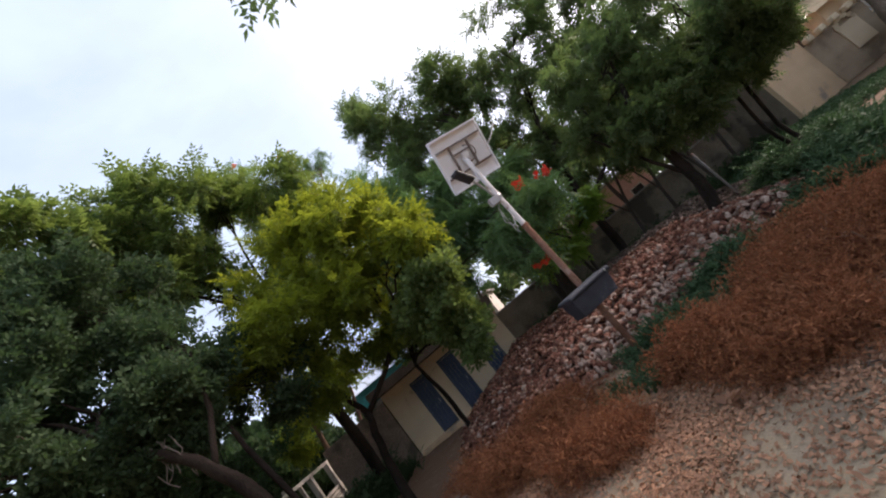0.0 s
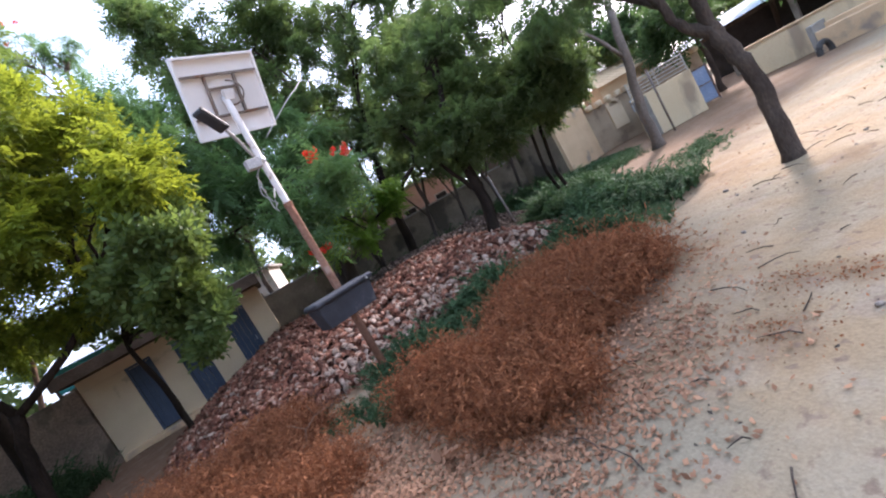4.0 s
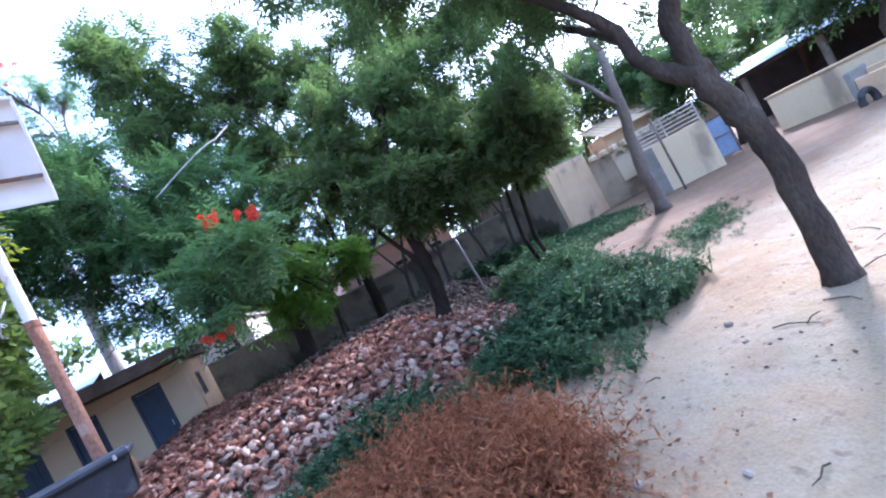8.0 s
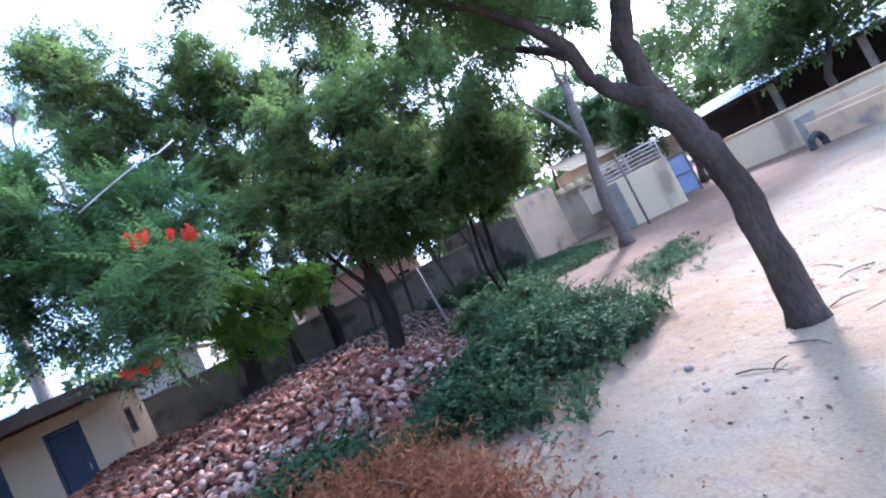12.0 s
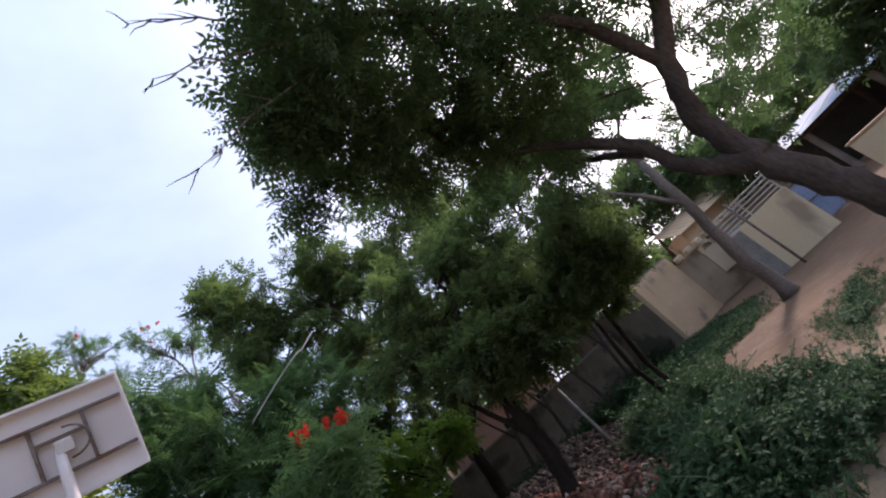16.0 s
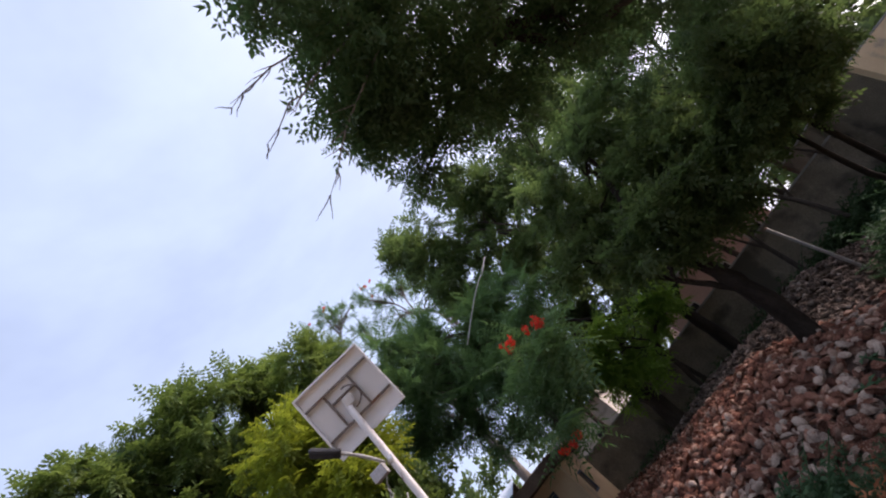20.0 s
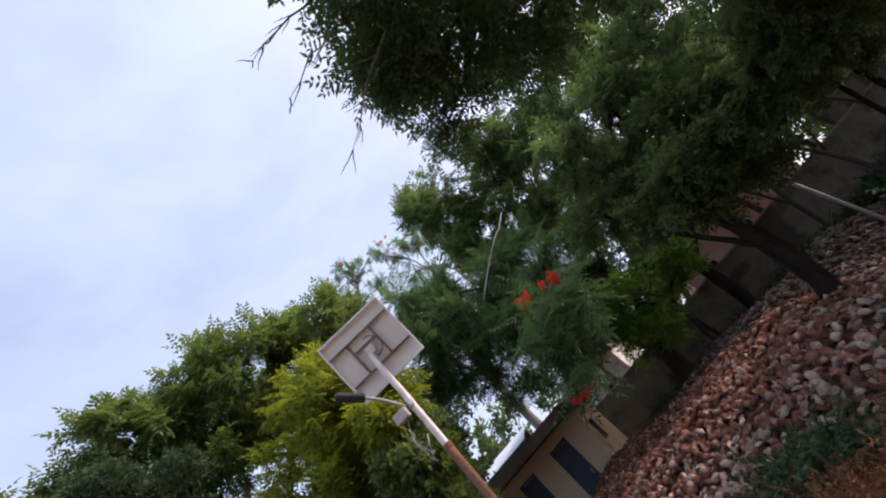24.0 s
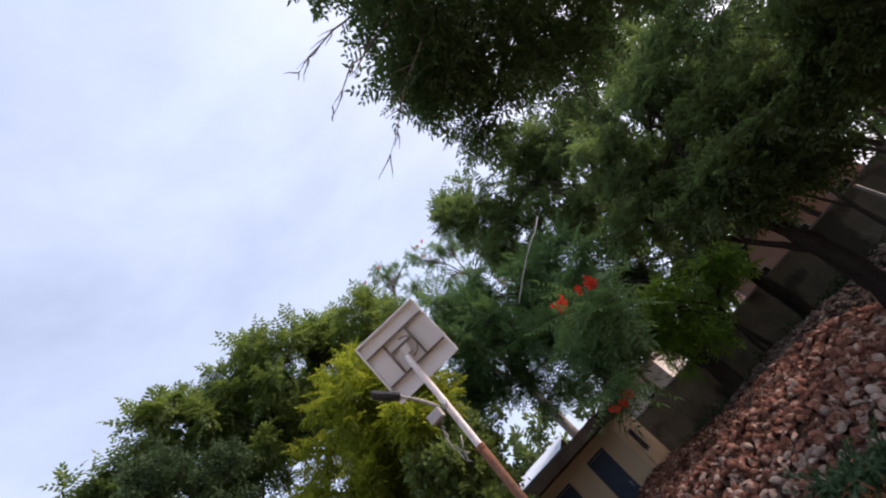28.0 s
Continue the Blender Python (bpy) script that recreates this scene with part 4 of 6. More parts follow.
def pole_lamp():
    a = Vector((PX - 0.05, PY - 0.06, 3.42))
    t = thing("street_lamp", "black flat lamp head on a slim arm with grey driver box", "street lamp", a)
    bm = bmesh.new()
    tube(bm, curve_pts((0, 0, 0), (-0.15, -0.34, 0.38), (0, 0, 0.03), 5, random.Random(2)), [0.021] * 6, 10)
    part("arm", bm, M_CABLE, t, smooth=True)
    d = Vector((-0.33, -0.40, 0.44)).normalized()
    s = d.cross(Vector((0, 0, 1))).normalized()
    m = Matrix.Translation(Vector((-0.15, -0.34, 0.38)) + d * 0.17) @ Matrix((d, s, d.cross(s))).transposed().to_4x4()
    bm = bmesh.new()
    box(bm, (0, 0, 0), (0.36, 0.17, 0.055), m=m, bevel=0.016)
    hd = part("lamp_head", bm, M_BLACK, t)
    bm = bmesh.new()
    box(bm, (0.03, 0, 0.03), (0.25, 0.12, 0.012), m=m, bevel=0.003)
    part("lens", bm, M_BLACKBOX, hd)
    bm = bmesh.new()
    for k in range(7):
        box(bm, (-0.12 + 0.04 * k, 0, -0.034), (0.008, 0.14, 0.02), m=m)
    part("cooling_fins", bm, M_BLACK, hd)
    bm = bmesh.new()
    box(bm, (-0.07, -0.10, -0.06), (0.19, 0.10, 0.13), 20, bevel=0.008)
    part("driver_box", bm, M_GREYBOX, t)
    bm = bmesh.new()
    tube(bm, [(0.05, 0.06, -0.02), (0.02, 0.02, 0.0)], [0.07, 0.05], 12)
    part("clamp", bm, M_ALU, t)
    rng = random.Random(5)
    for k in range(2):
        bm = bmesh.new()
        pts = curve_pts((-0.02, -0.07, -0.1), (-0.05 - 0.03 * k, -0.05, -0.62 - 0.1 * k), (-0.09, -0.05, 0), 8, rng, 0.03)
        pts += curve_pts(pts[-1], (0.0, -0.03, -0.42), (-0.05, -0.04, -0.08), 5, rng, 0.01)[1:]
        tube(bm, pts, [0.008] * len(pts), 6)
        part("cable", bm, M_CABLE, t, smooth=True)


pole_lamp()


def trough_box():
    t = thing("box", "black sheet-metal box with overhanging lid strapped to the pole", "box", (2.52, 5.69, 1.12))
    t.rotation_euler = (0, 0, radians(20))
    W, D, H, T = 0.80, 0.36, 0.29, 0.012
    # tapered front: narrower at the bottom
    bm = bmesh.new()
    lo = [(-W * 0.44, -D * 0.36, 0), (W * 0.44, -D * 0.36, 0), (W * 0.44, D / 2, 0), (-W * 0.44, D / 2, 0)]
    hi = [(-W / 2, -D / 2, H), (W / 2 - 0.02, -D / 2, H), (W / 2 - 0.02, D / 2, H), (-W / 2, D / 2, H)]
    vs = [bm.verts.new(p) for p in lo + hi]
    for f in ((3, 2, 1, 0), (0, 1, 5, 4), (2, 3, 7, 6), (3, 0, 4, 7), (1, 2, 6, 5), (4, 5, 6, 7)):
        bm.faces.new([vs[i] for i in f])
    bmesh.ops.bevel(bm, geom=list(bm.edges), offset=0.01, segments=2, affect="EDGES")
    part("body", bm, M_BLACKBOX, t)
    bm = bmesh.new()
    box(bm, (0, -0.01, H + 0.035), (W + 0.05, D + 0.08, 0.07), bevel=0.022)
    part("lid", bm, M_BLACKBOX, t, "dusty black lid")
    bm = bmesh.new()
    box(bm, (W / 2 - 0.008, 0.02, H * 0.55), (0.012, D * 0.62, H * 0.62), bevel=0.003)
    part("end_panel", bm, M_CARD, t, "brown rusted end panel")
    for z in (0.06, 0.19):
        bm = bmesh.new()
        box(bm, (-0.02, D / 2 + 0.05, z), (0.2, 0.14, 0.03), bevel=0.004)
        part("bracket", bm, M_RUST, t)
    bm = bmesh.new()
    tube(bm, [(W * 0.4, -D / 2 - 0.055, H + 0.01), (W * 0.4, -D / 2 - 0.055, H + 0.05)], [0.012, 0.012], 8)
    part("latch", bm, M_ALU, t)


trough_box()


# ---- rods, posts, hanging cable ----
def rod(name, label, p0, p1, r, mat, category="pole"):
    t = thing(name, label, category, p0)
    bm = bmesh.new()
    d = Vector(p1) - Vector(p0)
    tube(bm, [(-0.05 * d.x / max(d.z, 0.1), -0.05 * d.y / max(d.z, 0.1), -0.05), d * 0.5, d], [r, r * 0.97, r * 0.93], 12)
    part("shaft", bm, mat, t, smooth=True)
    bm = bmesh.new()
    tube(bm, [d * 0.995, d * 1.005], [r * 1.08, r * 1.0], 12)
    part("cap", bm, M_RUST, t)
    return t


rod("metal_pole", "pale slanting metal pole stuck in the ground", (8.61, 12.13, 0), (8.4, 11.9, 1.84), 0.032, M_CABLE)
rod("post", "thin dark post with white foot near the terrace", (15.33, 11.3, 0), (15.36, 11.33, 2.35), 0.035, M_FRAME)


def hanging_cable():
    a, b, c = Vector((4.36, 10.92, 5.98)), Vector((3.98, 10.48, 5.65)), Vector((3.09, 9.91, 4.88))
    t = thing("cable", "loose grey cable hanging from the branches", "cable", a)
    bm = bmesh.new()
    pts = []
    for i in range(15):
        s = i / 14
        p = (1 - s) ** 2 * a + 2 * s * (1 - s) * (b * 2 - (a + c) / 2) + s * s * c
        pts.append(p - a)
    pts = [Vector((0.35, 0.25, 0.32))] + pts
    tube(bm, pts, [0.014] * len(pts), 6)
    part("strand", bm, M_CABLE, t, smooth=True)


hanging_cable()

# ---- husk heap ----
def husk_shell(seed):
    """Half a coconut husk: a rounded shell, a little pointed, with fibre ridges, a thick rim and a hollow."""
    rng = random.Random(seed)
    n, rows = 10, 3
    tall, wide, dent = rng.uniform(0.24, 0.44), rng.uniform(0.26, 0.48), rng.uniform(0, 6.28)
    v, f = [(0.05 * rng.uniform(-1, 1), 0, tall)], []
    for r in range(1, rows + 1):
        a = math.pi / 2 * r / rows
        for k in range(n):
            t = 2 * math.pi * k / n
            q = 1 + rng.uniform(-0.11, 0.11) - 0.16 * max(0, math.cos(t - dent)) ** 3
            tip = 1.10 if k in (0, n // 2) else 1.0
            v.append((0.60 * math.sin(a) * math.cos(t) * q * tip, wide * math.sin(a) * math.sin(t) * q, tall * math.cos(a) ** 0.85 if r < rows else -0.06))
    for k in range(n):
        f.append((0, 1 + k, 1 + (k + 1) % n))
    for r in range(rows - 1):
        for k in range(n):
            a, b = 1 + r * n + k, 1 + r * n + (k + 1) % n
            f.append((a, a + n, b + n, b))
    i0 = len(v)
    o = 1 + (rows - 1) * n
    for k in range(n):
        x, y, z = v[o + k]
        v.append((x * 0.76, y * 0.72, z + 0.02))
    for k in range(n):
        f.append((o + k, i0 + k, i0 + (k + 1) % n, o + (k + 1) % n))
    v.append((0, 0, tall * 0.55))
    for k in range(n):
        f.append((i0 + k, len(v) - 1, i0 + (k + 1) % n))
    return v, f


def husk_heap():
    heap = thing("husk_heap", "broad heap of dry brown split coconut husks", "coconut husks", (4.0, 11.0, 0))
    x0, x1, y0, y1, st = -2.4, 10.8, 6.2, 17.2, 0.22
    X, Y = np.meshgrid(np.arange(x0, x1, st), np.arange(y0, y1, st))
    Z = pile_z(X, Y) - 0.06
    idx = np.arange(X.size).reshape(X.shape)
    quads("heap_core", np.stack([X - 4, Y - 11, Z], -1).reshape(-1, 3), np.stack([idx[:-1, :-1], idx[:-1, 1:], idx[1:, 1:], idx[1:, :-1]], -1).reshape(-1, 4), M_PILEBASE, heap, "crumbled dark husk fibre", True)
    rs = np.random.RandomState(11)
    shapes = [husk_shell(k) for k in range(9)]
    kinds = (M_HUSK, M_HUSKPALE, M_HUSKOLD)
    meshes = []
    for v, f in shapes:
        me = bpy.data.meshes.new("husk")
        me.from_pydata(v, [], f)
        me.materials.append(M_HUSK)
        row = [me]
        for m in kinds[1:]:
            other = me.copy()
            other.materials[0] = m
            row.append(other)
        meshes.append(row)
    n = 14500
    px, py = rs.uniform(x0, x1, n * 2), rs.uniform(y0, y1, n * 2)
    d = inside_dist(px, py, PILE) + rs.normal(0, 0.16, n * 2)
    keep = d > 0
    px, py = px[keep][:n], py[keep][:n]
    order = np.argsort(np.hypot(px - 4.4, py - 4.0) + rs.uniform(0, 0.8, len(px)))
    px, py = px[order], py[order]
    pz = pile_z(px, py) + rs.uniform(-0.03, 0.07, len(px))
    edge = inside_dist(px, py, PILE)
    e = 0.15
    nx, ny = -(pile_z(px + e, py) - pile_z(px - e, py)) / (2 * e), -(pile_z(px, py + e) - pile_z(px, py - e)) / (2 * e)
    joined = {0: ([], []), 1: ([], []), 2: ([], [])}
    count = {0: 0, 1: 0, 2: 0}
    for i in range(len(px)):
        tilt = Euler((rs.normal(0, 0.5) + (math.pi if rs.rand() < 0.38 else 0), rs.normal(0, 0.5), rs.uniform(0, 6.28)))
        s = rs.uniform(0.095, 0.155)
        q = Vector((0, 0, 1)).rotation_difference(Vector((nx[i], ny[i], 1)))
        m = Matrix.Translation((px[i] - 4, py[i] - 11, pz[i])) @ q.to_matrix().to_4x4() @ tilt.to_matrix().to_4x4() @ Matrix.Diagonal((s, s, s, 1))
        k = i % 9
        kind = 0
        bleached = math.exp(-((edge[i] - 0.5) / 0.8) ** 2) * (1.8 < px[i] < 8.2) * (0.45 if px[i] < 4.6 else 0.3) + 0.06
        if py[i] + 0.92 * px[i] + rs.normal(0, 0.3) > 16.7:
            kind = 2
        elif rs.rand() < bleached:
            kind = 1
        if i < 300:
            ob = new("husk", meshes[k][kind])
            ob.parent = heap
            ob.matrix_basis = m
        else:
            mm = np.array(m)
            v = np.array(shapes[k][0]) @ mm[:3, :3].T + mm[:3, 3]
            jv, jf = joined[kind]
            off = count[kind]
            jf.extend(tuple(a + off for a in fc) for fc in shapes[k][1])
            jv.append(v)
            count[kind] += len(v)
    for kind, words in ((0, ""), (1, "pale bleached husks along the foot"), (2, "old grey weathered husks")):
        jv, jf = joined[kind]
        me = bpy.data.meshes.new("husks")
        me.from_pydata(np.concatenate(jv).tolist(), [], jf)
        tagged(link_mesh("husk_rest", me, kinds[kind], heap, words), kind="stuff")


husk_heap()


# ---- plants on the ground ----
def weed_template(seed, leaves, height, leaf_len, leaf_wid, lean=0.35, stems=3):
    """A small plant: thin stems with leaves all the way up."""
    rs = np.random.RandomState(seed)
    v, f = [], []

    def quad(a, b, c, d):
        i = len(v)
        v.extend([a, b, c, d])
        f.append((i, i + 1, i + 2, i + 3))

    for s in range(stems):
        dirn = np.array((rs.normal(0, lean), rs.normal(0, lean), 1.0))
        h = height * rs.uniform(0.6, 1.1)
        bend = np.array((rs.normal(0, 0.25), rs.normal(0, 0.25), -0.12))
        at = lambda t: dirn * h * t + bend * h * t * t
        w = np.array((0.007, 0.004, 0)) * (1 + height)
        for k in range(3):
            a, b = at(k / 3), at((k + 1) / 3)
            quad(a - w, a + w, b + w * 0.7, b - w * 0.7)
        for k in range(leaves // stems):
            t = rs.uniform(0.25, 1.0)
            base = at(t)
            d = rs.normal(0, 1, 3)
            d[2] = abs(d[2]) * 0.4 + 0.1
            d /= np.linalg.norm(d)
            side = np.cross(d, rs.normal(0, 0.4, 3) + np.array((0, 0, 1.0)))
            side /= np.linalg.norm(side)
            ln = leaf_len * rs.uniform(0.6, 1.25)
            quad(base, base + d * ln * 0.5 + side * leaf_wid / 2, base + d * ln + np.array((0, 0, -0.25 * ln)), base + d * ln * 0.5 - side * leaf_wid / 2)
    return np.array(v), np.array(f)


def tangle_template(seed):
    """A dry branch: one crooked arching stem with side twigs and shrivelled hanging leaves."""
    rs = np.random.RandomState(seed)
    v, f = [], []

    def quad(*q):
        i = len(v)
        v.extend(q)
        f.append((i, i + 1, i + 2, i + 3))

    def stem(p, d, steps, width, deep):
        for k in range(steps):
            q = p + d * rs.uniform(0.045, 0.085)
            w = np.cross(d, rs.normal(0, 1, 3))
            w *= width * (1 - 0.6 * k / steps) / (np.linalg.norm(w) + 1e-9)
            quad(p - w, p + w, q + w * 0.8, q - w * 0.8)
            if deep and rs.rand() < 0.75:
                e = d + rs.normal(0, 0.8, 3)
                stem(q, e / np.linalg.norm(e), 3, width * 0.6, False)
            for _ in range(2 if not deep else 1):
                e = d * 0.3 + rs.normal(0, 0.7, 3) + np.array((0, 0, -0.35))
                e /= np.linalg.norm(e)
                side = np.cross(e, rs.normal(0, 1, 3))
                side /= np.linalg.norm(side)
                ln = rs.uniform(0.02, 0.06)
                curl = rs.normal(0, 0.35, 3) * ln
                quad(q, q + e * ln * 0.5 + side * ln * 0.15, q + e * ln + curl, q + e * ln * 0.5 - side * ln * 0.15)
            p = q
            d = d + rs.normal(0, 0.28, 3) + np.array((0, 0, -0.16))
            d /= np.linalg.norm(d)

    for _ in range(2):
        d = np.array((rs.normal(0, 0.5), rs.normal(0, 0.5), 1.0))
        stem(np.array((rs.normal(0, 0.03), rs.normal(0, 0.03), 0.0)), d / np.linalg.norm(d), 6, 0.0040, True)
    return np.array(v), np.array(f)


def upright_frames(n, rs, lean=0.15):
    a = rs.uniform(0, 2 * math.pi, n)
    z = np.stack([rs.normal(0, lean, n), rs.normal(0, lean, n), np.ones(n)], 1)
    z /= np.linalg.norm(z, axis=1, keepdims=True)
    x = np.stack([np.cos(a), np.sin(a), np.zeros(n)], 1)
    y = np.cross(z, x)
    y /= np.linalg.norm(y, axis=1, keepdims=True)
    x = np.cross(y, z)
    return np.stack([x, y, z], axis=2)


def spread_in(poly, n, rs, ragged=0.2, thin=0.0):
    p = np.array(poly)
    lo, hi = p.min(0) - 0.4, p.max(0) + 0.4
    x, y = rs.uniform(lo[0], hi[0], n * 5), rs.uniform(lo[1], hi[1], n * 5)
    d = inside_dist(x, y, poly) + rs.normal(0, ragged, n * 5) + 0.14 * wave(x, y, 4.0)
    if thin:
        d = d - thin * (wave(x + 7, y + 2, 2.2) > 0.35)
    k = d > 0
    return x[k][:n], y[k][:n]


def plants(name, label, category, poly, n, temps, mat, seed, lo, hi, ragged=0.2, thin=0.0, on_pile=False, mound=0.0):
    rs = np.random.RandomState(seed)
    x, y = spread_in(poly, n, rs, ragged, thin)
    z = ground_z(x, y) + (pile_z(x, y) if on_pile else 0) - 0.01
    hump = (0.5 + 0.5 * smooth01(inside_dist(x, y, poly) / 0.6)) * (1 + mound * wave(x + 1, y, 2.6))
    vs, fs, off = [], [], 0
    for k, (tv, tf) in enumerate(temps):
        sel = np.arange(len(x)) % len(temps) == k
        m = sel.sum()
        v, f = scatter(tv, tf, np.stack([x[sel], y[sel], z[sel]], 1), upright_frames(m, rs), rs.uniform(lo, hi, m) * hump[sel])
        vs.append(v)
        fs.append(f + off)
        off += len(v)
    return tagged(quads(name, np.concatenate(vs), np.concatenate(fs), mat), label, category, kind="stuff")


def dry_bushes(name, label, poly, bushes, stems, seed, lo, hi):
    """Heaped dry bushes: mounds of arching stems, near-black colour patches for the shaded hollows."""
    rs = np.random.RandomState(seed)
    bx, by = spread_in(poly, bushes * 4, rs, 0.03)
    k = inside_dist(bx, by, poly) > 0.2
    bx, by = bx[k][:bushes], by[k][:bushes]
    inner = smooth01((inside_dist(bx, by, poly) + 0.1) / 0.5)
    br = rs.uniform(0.22, 0.44, len(bx)) * (0.65 + 0.35 * inner)
    bh = rs.uniform(lo, hi, len(bx)) * (0.45 + 0.55 * inner)
    which = rs.randint(0, len(bx), stems)
    a, q = rs.uniform(0, 2 * math.pi, stems), rs.rand(stems) ** 0.6
    x, y = bx[which] + br[which] * q * np.cos(a), by[which] + br[which] * q * np.sin(a)
    rise = bh[which] * np.sqrt(np.maximum(0, 1 - q * q)) * rs.rand(stems) ** 0.7 * 0.62 * (0.75 + 0.4 * wave(x, y, 9.0))
    z = ground_z(x, y) + rise
    lean = np.stack([q * np.cos(a) * 1.0, q * np.sin(a) * 1.0, np.full(stems, 0.75)], 1) + rs.normal(0, 0.35, (stems, 3))
    lean /= np.linalg.norm(lean, axis=1, keepdims=True)
    side = np.cross(lean, rs.normal(0, 1, (stems, 3)))
    side /= np.linalg.norm(side, axis=1, keepdims=True)
    fr = np.stack([side, np.cross(lean, side), lean], axis=2)
    vs, fs, off = [], [], 0
    for k, (tv, tf) in enumerate(DRY_T):
        sel = np.arange(stems) % len(DRY_T) == k
        v, f = scatter(tv, tf, np.stack([x[sel], y[sel], z[sel]], 1), fr[sel], rs.uniform(0.55, 1.1, sel.sum()))
        vs.append(v)
        fs.append(f + off)
        off += len(v)
    v = np.concatenate(vs)
    v[:, 2] = np.maximum(v[:, 2], ground_z(v[:, 0], v[:, 1]) + 0.004)
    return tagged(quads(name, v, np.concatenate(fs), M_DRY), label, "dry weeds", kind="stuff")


GREEN_T = [weed_template(k, 52, 0.46, 0.075, 0.036, 0.3, 4) for k in range(6)]
LOW_T = [weed_template(20 + k, 20, 0.22, 0.085, 0.035, 0.6, 4) for k in range(3)]
DRY_T = [tangle_template(40 + k) for k in range(8)]
GRASS_T = [weed_template(60 + k, 8, 0.16, 0.10, 0.012, 0.6, 6) for k in range(3)]

plants("green_weeds", "dense low green leafy weeds beside the sandy path", "weeds", GREEN, 2500, GREEN_T, M_WEED, 1, 0.6, 1.3, 0.12, mound=0.55)
plants("green_weeds", "sparse green weeds along the foot of the husk heap", "weeds", STRIP, 900, GREEN_T, M_WEED, 2, 0.5, 1.15, 0.2, 0.45, mound=0.4)
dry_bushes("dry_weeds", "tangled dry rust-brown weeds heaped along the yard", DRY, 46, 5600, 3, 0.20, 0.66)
plants("grass", "patches of low grass under the far trees", "grass", [(11.2, 11.0), (13.0, 10.6), (15.0, 12.8), (15.2, 15.9), (13.0, 17.8), (10.5, 17.8), (10.3, 14.5)], 1900, LOW_T + GRASS_T, M_WEED, 4, 0.7, 1.4)
plants("grass", "thin grass patch on the sand by the big tree", "grass", [(9.6, 6.3), (10.4, 6.5), (11.6, 7.3), (12.0, 8.0), (11.0, 7.8), (10.0, 7.1)], 420, LOW_T, M_WEED, 5, 0.5, 1.0)
plants("grass", "green grass strip in the cattle yard", "grass", [(13.0, 4.6), (17.0, 5.0), (19.0, 3.6), (19.0, 2.4), (15.0, 3.6), (12.4, 3.9)], 900, LOW_T, M_WEED, 6, 0.5, 1.0)
plants("shrubs", "dark green undergrowth in front of the lattice fence", "undergrowth", [(-6.2, 5.5), (-4.6, 7.0), (-3.9, 10.5), (-4.3, 13.5), (-6.8, 13.8), (-7.2, 9.0)], 1500, GREEN_T, M_BROAD, 7, 0.8, 2.3)
plants("shrubs", "sparse dark undergrowth along the foot of the perimeter wall", "undergrowth", [(-0.5, 17.3), (4.0, 17.2), (8.0, 16.9), (10.5, 15.6), (12.5, 16.2), (14.4, 16.0), (15.0, 18.2), (8.0, 19.0), (0.0, 19.3)], 620, GREEN_T, M_BROAD, 17, 0.8, 2.0)
plants("dry_weeds", "thin dry stalks on the soil by the heap's end", "dry weeds", [(-2.0, 7.4), (-0.8, 6.4), (0.4, 5.2), (1.6, 4.2), (1.2, 5.4), (0.0, 6.9), (-1.4, 8.6)], 420, DRY_T, M_DRY, 8, 0.4, 0.9, 0.3)


